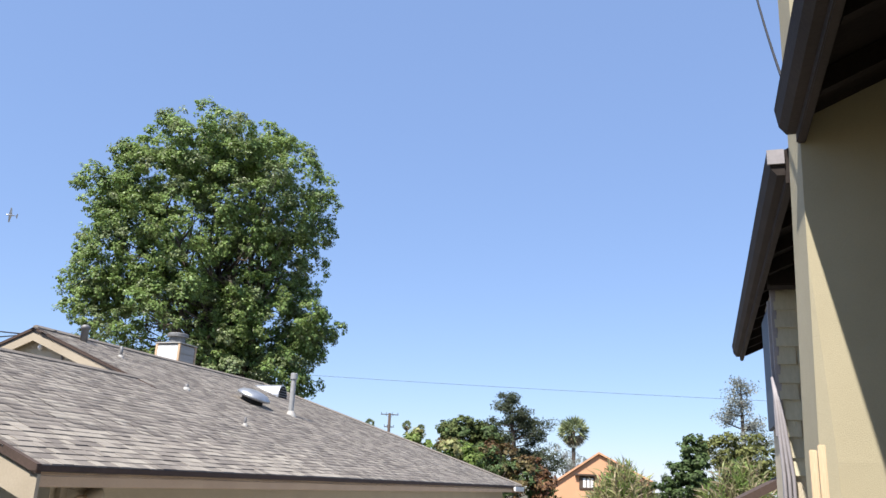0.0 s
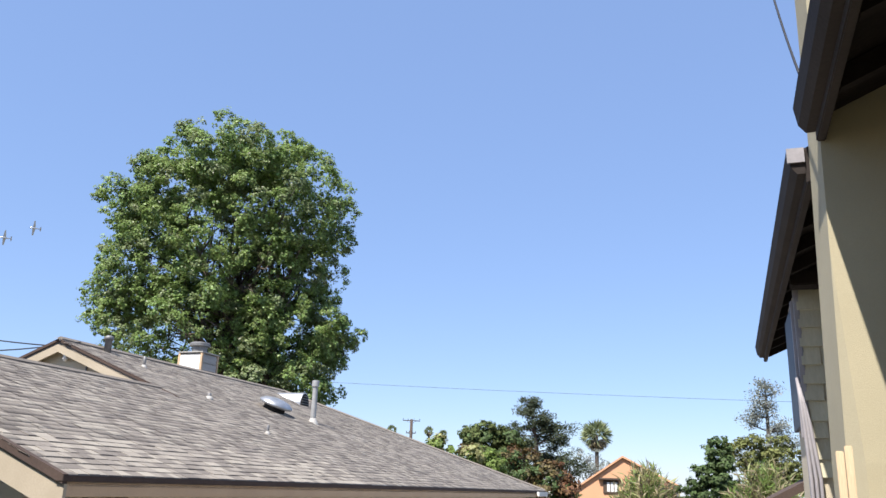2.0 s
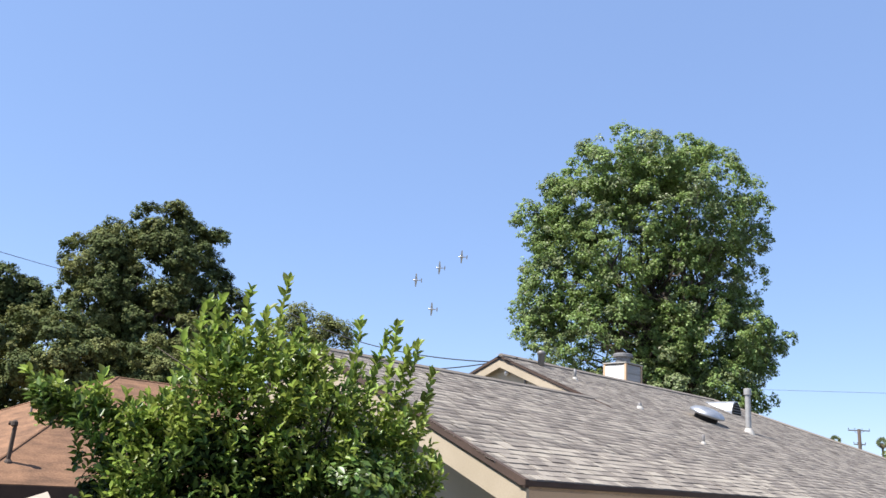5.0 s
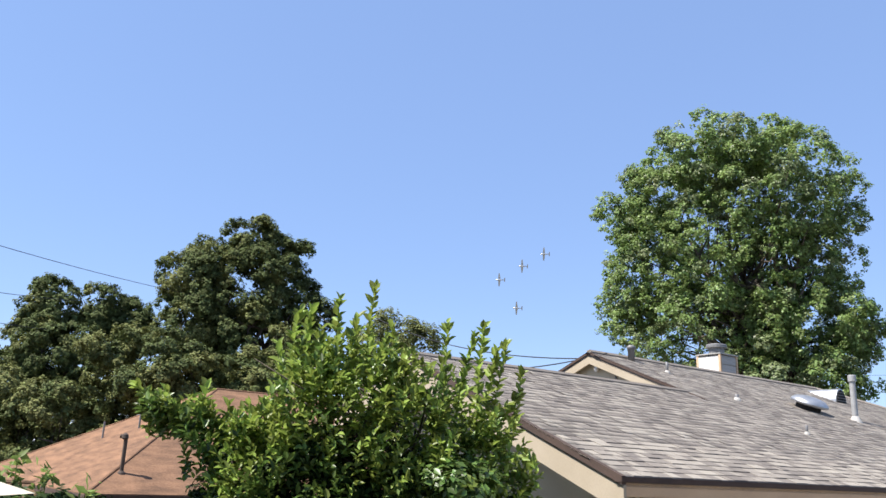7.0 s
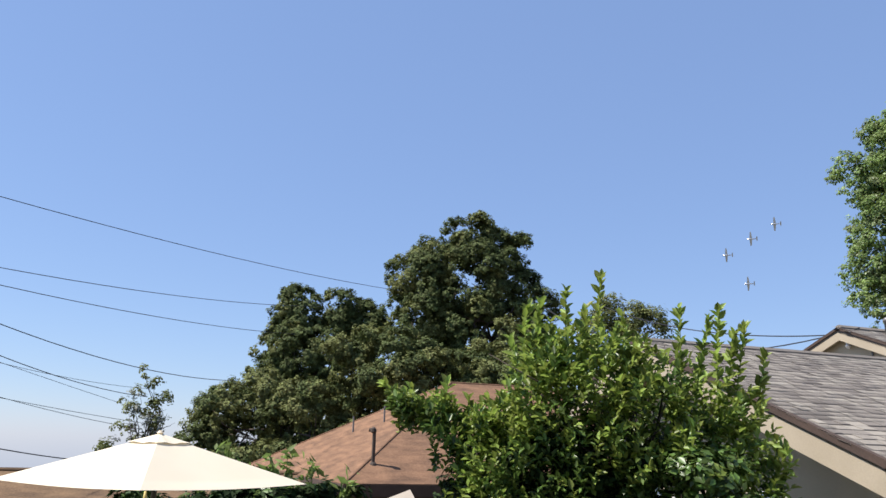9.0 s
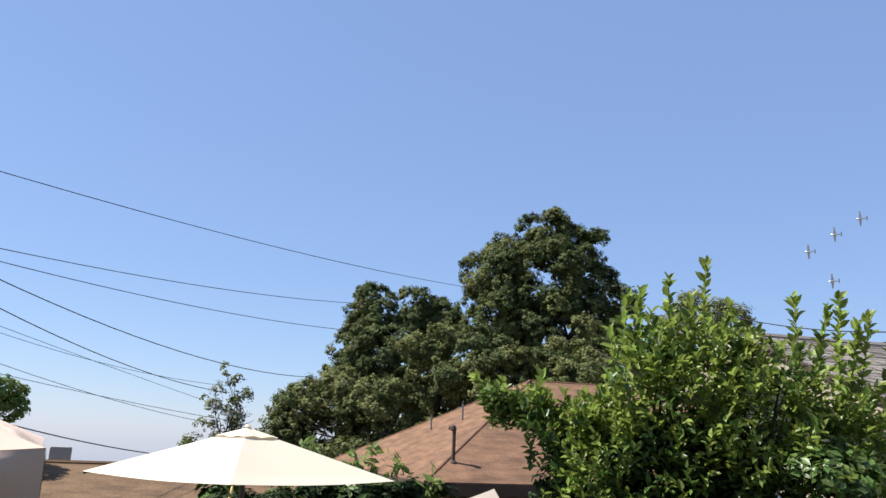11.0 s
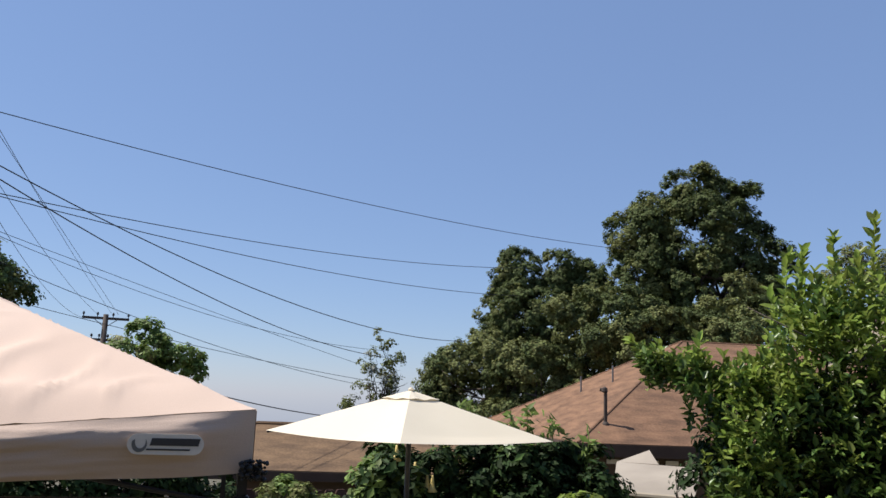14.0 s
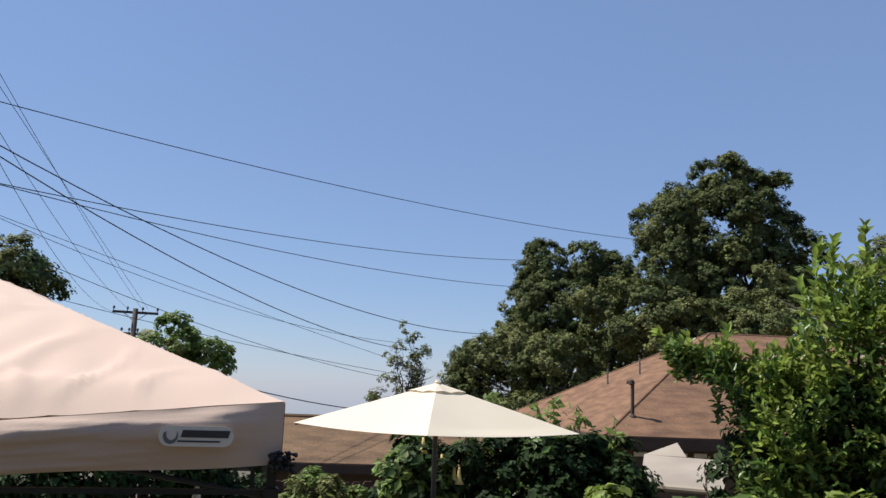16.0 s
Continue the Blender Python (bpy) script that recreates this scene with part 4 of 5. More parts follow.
part("wall", box(0, 0.15, 0.6, 5.5, -2.5, 0.1), M_BROWNWALL, low)
part("wall", box(LL - 0.45, LL - 0.3, 0.6, 5.5, -2.5, 0.1), M_BROWNWALL, low)
part("fascia", box(-0.6, LL, -0.02, 0.03, -0.20, -0.02, 0.004), M_DRIP, low)
win = part("window", box(2.74, 3.12, 0.40, 0.445, -0.36, -0.20, 0.006), M_WHITE, low, "small pale window")
part("pane", box(2.77, 3.09, 0.392, 0.398, -0.34, -0.22), M_WHITE, win)
part("roof_box", box(-0.35, 0.05, 3.4, 4.0, 0.45, 1.12, 0.02), M_CONCRETE, low, "pale grey box on the roof")

# ---- fence ----
fence = thing("fence", "dark red-brown board fence half hidden by shrubs", "fence")
fa, fb = Vector((-11.6, -4.2, 0)), Vector((-10.9, 7.0, 0))
fl = (fb - fa).length
fd = (fb - fa).normalized()
fme = None
k = 0
while k * 0.15 < fl:
    p = fa + fd * (k * 0.15)
    if fme is None:
        pb = prism([(-0.01, -0.069, 0), (-0.01, 0.069, 0), (-0.01, 0.069, 1.78), (-0.01, 0.045, 1.82), (-0.01, -0.045, 1.82), (-0.01, -0.069, 1.78)], (0.02, 0, 0))
        fme = bpy.data.meshes.new("board")
        bmesh.ops.recalc_face_normals(pb, faces=pb.faces)
        pb.to_mesh(fme)
        pb.free()
    link("board", fme, M_FENCE, fence, "", Matrix.Translation((p.x, p.y, -0.62 + 0.01 * math.sin(k * 3.7))))
    k += 1
for z in (0.0, 0.95):
    part("rail", tube([fa + Vector((-0.04, 0, z)), fb + Vector((-0.04, 0, z))], 0.03, 4), M_FENCE, fence)
# white pointed post under the canopy edge
pk = tagged(part("fence_post", lathe([(0.035, 0), (0.035, 1.72), (0.028, 1.80), (0.004, 1.90)], 12), M_WHITE, smooth=True), "white round post with a pointed tip", "post")
pk.matrix_world = Matrix.Translation((-5.03, -0.02, 0.0))

# ---- plants near the camera ----
rng = np.random.default_rng(11)
citrus = thing("citrus_tree", "dense glossy citrus tree with upright new shoots", "tree")
side = Vector((0.722, 0.692, 0))
CM = Vector((-4.8, 4.85, 0))
CN = Vector((-0.692, 0.722, 0))


def at_citrus(u, d, z):
    """u along the row of the crown, d towards the back, z up."""
    return CM + side * u + CN * d + Vector((0, 0, z))


CTOP_U = (-1.75, -1.6, -1.2, -0.9, -0.62, -0.5, -0.35, 0.2, 0.5, 0.8, 0.95, 1.3, 1.5, 1.65)
CTOP_Z = (2.75, 2.92, 2.92, 2.80, 2.95, 3.30, 3.45, 3.50, 3.36, 3.25, 3.10, 3.15, 2.85, 2.40)
ends = [tuple(at_citrus(u, rng.uniform(-0.4, 0.4), np.interp(u, CTOP_U, CTOP_Z) - 0.35)) for u in np.linspace(-0.85, 1.25, 20)]
part("trunk", limbs(rng, (-4.75, 4.85, 0), (-4.72, 4.85, 0.9), ends, 0.075), M_BARK, citrus, smooth=True)
GROWN = {"crown": ([], [], L_CITRUS, "dark glossy leaves in upright sprays"), "new_growth": ([], [], L_CITRUS_NEW, "bright yellow-green young leaves")}


def spray(kind, a, b, size, gap=0.024, bend=0.04):
    """A leafy shoot: leaves spiral up the stem and stand out from it."""
    m = a.lerp(b, 0.5) + Vector(rng.normal(0, bend, 3))
    ln = (b - a).length
    n = max(8, int(ln / gap))
    w = np.clip(np.linspace(0.06, 1.0, n) + rng.normal(0, 0.02, n), 0, 1)[:, None]
    A, M, B = (np.array(tuple(q)) for q in (a, m, b))
    pos = A * (1 - w) ** 2 + 2 * M * w * (1 - w) + B * w * w
    d = unit(2 * (M - A) * (1 - w) + 2 * (B - M) * w)
    ang = np.arange(n) * 2.4 + rng.uniform(0, 6.28) + rng.normal(0, 0.3, n)
    s1 = unit(np.cross(d, np.array([0.31, 0.2, 0.93])))
    s2 = np.cross(d, s1)
    radial = s1 * np.cos(ang)[:, None] + s2 * np.sin(ang)[:, None]
    open_ = (1.15 - 0.75 * w ** 2)
    v, f = blades(rng, pos, d * 0.75 + radial * open_ + rng.normal(0, 0.12, (n, 3)), size, 2.0)
    vs, fs = GROWN[kind][0], GROWN[kind][1]
    fs.append(f + sum(len(q) for q in vs))
    vs.append(v)
    return m


# body of the crown: sprays that end on the rounded outline
for k in range(1750):
    u = rng.uniform(-1.6, 1.6)
    top = float(np.interp(u, CTOP_U, CTOP_Z))
    low = float(np.interp(u, (-1.75, -1.35, -1.15, -1.0, 1.1, 1.4, 1.65), (2.84, 2.74, 2.40, 1.3, 1.3, 1.7, 2.0)))
    h = rng.uniform(0, 1) ** 0.75
    if u < -1.0 and rng.uniform() < 0.68:
        continue
    z = low + (top - low) * h
    wide = (0.75 if abs(u) < 0.9 else 0.45) * math.sqrt(max(1 - (2 * h - 0.9) ** 2 * 0.6, 0.1))
    if 0.82 < u < 1.0 and z > 2.4 and rng.uniform() < 0.75 or u >= 1.0 and z > 2.2 and rng.uniform() < 0.7:
        continue
    dd = -wide * rng.uniform(0.25, 1.0) if rng.uniform() < 0.75 else wide * rng.uniform(0, 1)
    tip = at_citrus(u, dd, z)
    way = (side * (u * 0.35 + rng.normal(0, 0.3)) + CN * (dd * 0.9) + Vector((0, 0, 0.3 + 0.5 * h))).normalized()
    young = h > 0.62 and rng.uniform() < 0.65 or rng.uniform() < 0.16
    spray("new_growth" if young else "crown", tip - way * rng.uniform(0.2, 0.4), tip, 0.038, 0.022, 0.06)
# tall upright shoots above it
for u, d, z0, z1, lean in ((0.14, 0.0, 3.1, 3.93, 0.05), (0.05, -0.2, 3.0, 3.62, 0.0), (-0.11, -0.1, 3.1, 3.80, 0.0), (-0.20, 0.1, 3.0, 3.55, -0.05), (-0.44, 0.0, 2.9, 3.70, 0.0), (-0.36, -0.2, 2.9, 3.68, 0.03), (-0.52, -0.1, 2.8, 3.38, -0.06), (0.30, -0.1, 3.0, 3.58, 0.05), (0.45, 0.1, 2.9, 3.42, 0.04), (0.84, 0.0, 2.6, 3.66, 0.0), (0.80, -0.1, 2.5, 3.30, 0.0), (1.02, 0.1, 2.6, 3.58, 0.08), (1.10, -0.1, 2.5, 3.62, 0.04), (1.16, 0.0, 2.6, 3.45, 0.12), (1.22, -0.05, 2.5, 3.50, 0.14), (1.30, 0.05, 2.5, 3.28, 0.22), (1.28, 0.0, 2.4, 3.05, 0.18), (0.95, 0.0, 2.4, 3.20, 0.05), (-1.52, -0.1, 2.6, 2.98, -0.14), (-1.40, 0.0, 2.6, 2.95, -0.05), (-1.12, -0.1, 2.6, 3.00, 0.0), (-0.95, 0.0, 2.5, 2.86, 0.0), (1.35, -0.3, 2.1, 2.52, 0.2)):
    a, b = at_citrus(u, d, z0), at_citrus(u + lean, d, z1)
    m = spray("new_growth", a, b, 0.048, 0.015, 0.045)
    part("shoot", tube([a, m.lerp(a.lerp(b, 0.5), 0.5), b], [0.009, 0.006, 0.003], 5), L_CITRUS_NEW, citrus, smooth=True)
for pn, (vs, fs, material, text) in GROWN.items():
    raw(pn, np.concatenate(vs), np.concatenate(fs), material, citrus, text)
# near-black leaves fill the crown; their colour paints its inner shade
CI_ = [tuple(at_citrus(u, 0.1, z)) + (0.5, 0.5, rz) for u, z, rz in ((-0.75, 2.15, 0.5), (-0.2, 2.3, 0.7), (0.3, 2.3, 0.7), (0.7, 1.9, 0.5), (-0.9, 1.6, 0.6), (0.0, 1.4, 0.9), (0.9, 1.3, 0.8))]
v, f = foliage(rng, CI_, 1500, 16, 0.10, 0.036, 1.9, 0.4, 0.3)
raw("inner_leaves", v, f, L_SHADED, citrus, "inner leaves coloured near black for the shade in the crown")


def shrub(name, label, seed, blobs, kinds, category="shrub", shell=0.5, stems=8):
    rng = np.random.default_rng(seed)
    t = thing(name, label, category)
    z0 = ground_z(blobs[0][0], blobs[0][1])
    ends, _ = in_blobs(rng, blobs, stems, 0.2)
    part("stems", limbs(rng, (blobs[0][0], blobs[0][1], z0 - 0.1), (blobs[0][0], blobs[0][1], z0 + 0.4), ends, 0.05), M_BARK, t, smooth=True)
    for pn, material, clusters, per, clump, size, long, droop in kinds:
        v, f = foliage(rng, blobs, clusters, per, clump, size, long, droop, shell)
        raw(pn, v, f, material, t)
    return t


shrub("flowering_shrub", "open leafy shrub with clusters of small white blossom", 29, [(-3.75, 5.05, 2.25, 0.35, 0.35, 0.22), (-3.5, 5.15, 1.95, 0.4, 0.4, 0.3), (-3.6, 5.1, 1.3, 0.55, 0.55, 0.7)], [("foliage", L_CITRUS, 420, 14, 0.09, 0.042, 1.8, 0.1), ("young_leaves", L_CITRUS_NEW, 160, 10, 0.08, 0.042, 1.8, -0.1), ("blossom", M_WHITE, 34, 6, 0.06, 0.022, 1.2, 0.0)])
HB = [(-9.75, 2.9, 0.9, 0.65, 0.55, 1.0), (-9.45, 3.6, 0.9, 0.7, 0.7, 1.15), (-9.1, 4.3, 0.9, 0.7, 0.7, 1.15), (-8.75, 4.95, 0.9, 0.65, 0.6, 1.05), (-9.3, 3.9, 1.6, 0.5, 0.7, 0.5), (-8.95, 4.7, 1.5, 0.45, 0.55, 0.5)]
# hedge shade is in the near-black foliage colour, sunlit sprigs in the lighter young_leaves
shrub("hedge", "dense dark green hedge with tall leafy shoots", 31, HB, [("foliage", L_SHADED, 2600, 16, 0.11, 0.055, 1.9, 0.3), ("young_leaves", L_CITRUS, 300, 9, 0.12, 0.06, 2.0, -0.2)])
sh = thing("tall_shoots", "upright pale green shoots above the hedge", "plant")
rng = np.random.default_rng(33)
bm = bmesh.new()
SV, SF, at_ = [], [], 0
for x, y, z0, z1 in ((-9.42, 3.78, 1.4, 2.50), (-9.30, 3.62, 1.4, 2.42), (-9.1, 4.2, 1.5, 2.34), (-9.02, 4.35, 1.5, 2.40), (-8.9, 4.62, 1.5, 2.28), (-8.7, 4.95, 1.4, 2.10), (-9.55, 3.5, 1.4, 2.2), (-9.2, 4.05, 1.4, 2.2)):
    a, b = Vector((x, y, z0)), Vector((x + rng.normal(0, 0.05), y + rng.normal(0, 0.05), z1))
    part("stem", tube([a, b], [0.012, 0.004], 5), L_LIGHT, sh)
    n = 60
    c = np.array([tuple(a.lerp(b, w)) for w in rng.uniform(0.1, 1.0, n)]) + rng.normal(0, 0.055, (n, 3))
    v, f = leaves(rng, c, 0.06, 2.6, -0.4)
    SV.append(v), SF.append(f + at_)
    at_ += len(v)
raw("leaves", np.concatenate(SV), np.concatenate(SF), L_LIGHT, sh)
TB = [(-9.35, 2.75, 1.1, 0.42, 0.42, 0.75), (-9.2, 2.95, 0.6, 0.45, 0.45, 0.7)]
# inner_leaves are near black: the shade between the outer leaves, as colour
trumpet = shrub("trumpet_shrub", "leafy shrub with hanging yellow trumpet flowers", 35, TB, [("foliage", L_LIGHT, 420, 12, 0.11, 0.075, 2.0, 0.8), ("inner_leaves", L_SHADED, 300, 12, 0.12, 0.08, 1.9, 0.6)])
rng = np.random.default_rng(36)
for k in range(5):
    x, y, z = -9.12 + rng.uniform(-0.22, 0.2), 2.95 + rng.uniform(-0.45, 0.25), 1.62 + rng.uniform(-0.25, 0.22)
    part("trumpet_flower", lathe([(0.012, 0.12), (0.02, 0.05), (0.035, -0.02), (0.065, -0.06), (0.06, -0.062)], 8), M_YELLOW, trumpet, "yellow trumpet flower", Matrix.Translation((x, y, z)), True)
shrub("round_shrub", "rounded light green shrub with fine leaves", 37, [(-9.1, 1.55, 1.0, 0.48, 0.48, 0.62), (-9.15, 1.3, 0.95, 0.35, 0.35, 0.55), (-9.05, 1.8, 0.95, 0.35, 0.35, 0.52)], [("foliage", L_OAK_DUSTY, 650, 14, 0.07, 0.035, 2.2, -0.3), ("young_leaves", L_LIGHT, 420, 12, 0.06, 0.034, 2.2, -0.4)])
# shade below the canopy edge is carried by the near-black leaf colour here
shrub("dark_hedge", "dark shrubs seen under the canopy edge", 39, [(-10.2, -0.6, 1.0, 0.6, 1.4, 1.05), (-10.2, -2.8, 1.0, 0.6, 1.6, 1.05), (-10.3, 0.7, 0.7, 0.5, 0.8, 0.95)], [("foliage", L_SHADED, 3000, 15, 0.11, 0.055, 1.8, 0.2), ("blossom", M_RED, 10, 5, 0.10, 0.05, 1.4, 0.2)])
shrub("front_hedge", "clipped yellow-green hedge top close by", 41, [(-3.85, 1.9, 1.83, 0.2, 0.2, 0.15), (-3.65, 2.15, 1.84, 0.2, 0.2, 0.15), (-3.45, 2.4, 1.855, 0.2, 0.2, 0.15), (-3.25, 2.62, 1.875, 0.2, 0.2, 0.15), (-3.05, 2.82, 1.90, 0.2, 0.2, 0.15), (-2.8, 3.1, 1.91, 0.2, 0.2, 0.15), (-3.6, 2.3, 1.1, 0.35, 0.35, 0.8), (-3.0, 2.9, 1.1, 0.35, 0.35, 0.8)], [("foliage", L_CITRUS_NEW, 620, 9, 0.045, 0.05, 1.4, 0.0), ("inner_leaves", L_CITRUS, 320, 10, 0.065, 0.045, 1.5, 0.0)])
rail = thing("garden_rail", "pale weathered timber rail on posts behind the hedge", "rail")
part("rail", tube([(-4.6, 2.95, 1.74), (-3.3, 4.0, 1.80)], 0.04, 4), M_PINEWOOD, rail)
for x, y in ((-4.5, 3.03), (-3.4, 3.92)):
    part("post", box(x - 0.04, x + 0.04, y - 0.04, y + 0.04, 0.0, 1.74, 0.004), M_PINEWOOD, rail)

# ---- large trees ----
tree("poplar_tree", "large round-crowned green tree with pointed leaves", 51, (-7.6, 31.0, 0), (-7.6, 31.0, 5.5),
     [(-9.7, 30.5, 12.0, 3.9, 3.9, 3.9), (-7.3, 31.1, 13.0, 3.1, 3.1, 2.9), (-12.0, 29.6, 10.5, 2.0, 2.0, 2.4), (-6.8, 31.3, 8.1, 2.7, 2.7, 2.0), (-10.3, 30.3, 8.0, 3.9, 3.6, 2.2), (-9.3, 30.6, 15.1, 3.0, 3.0, 1.4), (-11.4, 29.8, 13.4, 2.0, 2.0, 1.6), (-12.9, 29.2, 9.2, 1.1, 1.1, 1.4), (-5.2, 31.5, 7.6, 1.5, 1.5, 1.2), (-8.0, 30.6, 5.8, 3.2, 2.6, 1.8), (-6.0, 31.4, 10.4, 1.3, 1.5, 2.0), (-13.0, 29.3, 12.6, 1.1, 1.1, 1.3), (-6.2, 31.3, 6.2, 2.0, 1.8, 1.4)], 0.34,
     [("crown", L_TREE, 15000, 15, 0.165, 0.082, 1.25, 0.5), ("dry_leaves", L_TREE_DRY, 4200, 15, 0.165, 0.080, 1.25, 0.5)], shell=0.35, tips=60, bough=2.5, deep=0.3)
tree("oak_tree", "broad dark evergreen oak towering over the brown roof", 53, (-27.5, 22.5, -1.4), (-27.6, 22.4, 3.5),
     [(-28.1, 22.5, 9.6, 2.9, 2.9, 2.4), (-26.5, 24.3, 8.9, 1.6, 1.6, 2.4), (-28.8, 20.0, 9.9, 1.4, 1.4, 1.2), (-27.9, 22.8, 11.7, 1.3, 1.3, 1.1), (-26.7, 24.2, 11.2, 1.0, 1.0, 0.9), (-29.2, 21.3, 11.0, 0.9, 0.9, 0.8), (-28.7, 20.1, 7.8, 1.9, 1.9, 1.5), (-26.6, 22.7, 6.9, 2.8, 2.8, 2.0)], 0.45,
     [("crown", L_OAK, 6000, 26, 0.17, 0.074, 1.5, 0.2), ("dusty_leaves", L_OAK_DUSTY, 2100, 26, 0.17, 0.072, 1.5, 0.2)], shell=0.45, tips=20, bough=3.0, deep=0.15)
tree("oak_tree", "dark twin-topped evergreen oak beside the taller one", 55, (-32.6, 17.2, -1.4), (-32.7, 17.2, 2.5),
     [(-33.1, 16.7, 8.0, 1.2, 1.2, 1.5), (-32.1, 18.5, 8.2, 1.1, 1.1, 1.5), (-31.9, 16.8, 5.9, 2.4, 2.4, 2.0), (-31.5, 19.5, 7.3, 1.1, 1.1, 1.6)], 0.35,
     [("crown", L_OAK, 3700, 26, 0.165, 0.074, 1.5, 0.2), ("dusty_leaves", L_OAK_DUSTY, 900, 26, 0.165, 0.072, 1.5, 0.2)], shell=0.35, tips=14, bough=2.7)
tree("oak_tree", "olive-green lower oak in front of the darker crowns", 57, (-27.0, 17.0, -1.4), (-27.0, 17.2, 1.2),
     [(-26.1, 16.9, 5.4, 2.3, 2.3, 1.6), (-24.8, 18.7, 4.6, 2.6, 2.6, 1.6), (-28.2, 15.2, 3.7, 2.5, 2.5, 1.5), (-30.3, 13.3, 3.5, 2.3, 2.3, 1.4), (-31.1, 12.3, 3.3, 1.1, 1.1, 1.0), (-23.2, 20.4, 5.0, 2.0, 2.0, 1.6), (-31.1, 14.1, 4.6, 1.1, 1.1, 0.9), (-27.0, 17.0, 1.8, 3.5, 4.0, 1.8), (-31.0, 12.2, 1.6, 1.8, 1.8, 1.6), (-28.5, 12.8, 1.2, 2.0, 2.0, 1.6)], 0.35,
     [("crown", L_OAK_DUSTY, 5600, 26, 0.175, 0.074, 1.5, 0.2), ("dark_leaves", L_OAK, 4600, 26, 0.175, 0.074, 1.5, 0.2)], shell=0.4, tips=16, bough=2.9)
tree("oak_tree", "far grey-green tree top behind the citrus", 58, (-25.0, 31.2, -1.0), (-25.0, 31.2, 3.0),
     [(-27.1, 32.0, 9.3, 1.3, 1.3, 1.1), (-25.9, 33.0, 9.0, 0.9, 0.9, 1.2), (-28.0, 31.3, 8.4, 1.2, 1.2, 1.5), (-26.8, 32.2, 6.6, 2.2, 2.2, 1.8)], 0.3,
     [("crown", L_OAK_DUSTY, 900, 24, 0.30, 0.09, 1.5, 0.2)], shell=0.4)
tree("sparse_tree", "thin open grey-green tree against the sky", 60, (-28.8, 9.0, -1.45), (-28.8, 9.0, 1.5),
     [(-28.8, 9.1, 4.1, 0.65, 0.65, 1.0), (-28.9, 8.8, 3.1, 0.85, 0.85, 1.0), (-29.2, 7.8, 2.2, 0.5, 0.5, 0.3), (-28.6, 9.5, 3.3, 0.5, 0.5, 0.85)], 0.09,
     [("crown", L_OAK_DUSTY, 420, 6, 0.11, 0.065, 1.6, 0.4), ("pale_leaves", L_GREY, 120, 5, 0.11, 0.06, 1.6, 0.4)], shell=0.1, tips=22)
tree("garden_tree", "yellow-green tree top rising behind the canopy", 61, (-20.3, 0.7, -1.45), (-20.3, 0.7, 1.0),
     [(-20.3, 0.5, 3.5, 0.45, 0.45, 0.6), (-20.3, 0.3, 3.0, 0.8, 0.8, 0.65), (-20.2, 1.2, 3.2, 0.45, 0.45, 0.4), (-20.2, 1.5, 2.8, 0.3, 0.3, 0.35), (-20.3, -0.3, 3.1, 0.4, 0.4, 0.45), (-20.3, 0.6, 2.3, 0.9, 0.9, 0.7)], 0.12,
     [("crown", L_LIGHT, 620, 18, 0.12, 0.06, 1.8, 0.2), ("straw_leaves", L_YELLOW, 160, 16, 0.12, 0.06, 1.8, 0.2)], shell=0.35)
tree("street_tree", "dark leafy tree half hidden by the canopy", 63, (-28.2, -4.9, -1.45), (-28.2, -4.9, 2.0),
     [(-28.0, -4.3, 5.7, 1.2, 1.2, 1.1), (-28.2, -3.3, 5.2, 0.6, 0.6, 0.55), (-27.9, -5.5, 5.6, 1.4, 1.4, 1.4), (-28.0, -5.0, 4.0, 1.8, 1.8, 1.4)], 0.2,
     [("crown", L_OAK_DUSTY, 800, 20, 0.22, 0.10, 1.4, 0.3), ("dark_leaves", L_GARDEN, 300, 18, 0.22, 0.10, 1.4, 0.3)], shell=0.3)

# ---- far gardens beyond the grey roof ----
tree("rust_tree", "rust and green crape myrtle beyond the roof", 71, (2.2, 34.5, 0), (2.2, 34.5, 1.5),
     [(0.8, 34.0, 3.4, 1.2, 1.2, 0.8), (2.4, 33.9, 3.2, 1.4, 1.4, 0.9), (3.8, 33.8, 2.7, 1.3, 1.3, 0.9), (2.0, 35.9, 3.6, 1.0, 1.0, 0.6), (4.6, 33.7, 2.2, 1.0, 1.0, 0.7), (2.5, 34.0, 1.8, 2.2, 1.6, 1.2)], 0.12,
     [("crown", L_RUST, 700, 15, 0.17, 0.09, 1.5, 0.2), ("green_leaves", L_GARDEN, 500, 14, 0.17, 0.09, 1.5, 0.2)], shell=0.4)
tree("garden_tree", "yellow-green tree at the end of the roof", 72, (0.4, 30.2, 0), (0.4, 30.2, 1.5),
     [(-0.5, 30.0, 3.8, 0.7, 0.7, 0.4), (0.5, 30.0, 3.5, 0.85, 0.85, 0.45), (1.3, 30.0, 3.3, 0.65, 0.65, 0.45), (0.4, 30.2, 2.6, 1.4, 1.0, 0.8)], 0.1,
     [("crown", L_LIGHT, 330, 14, 0.15, 0.09, 1.5, 0.2), ("gold_leaves", L_YELLOW, 130, 12, 0.14, 0.09, 1.5, 0.2)], shell=0.4)
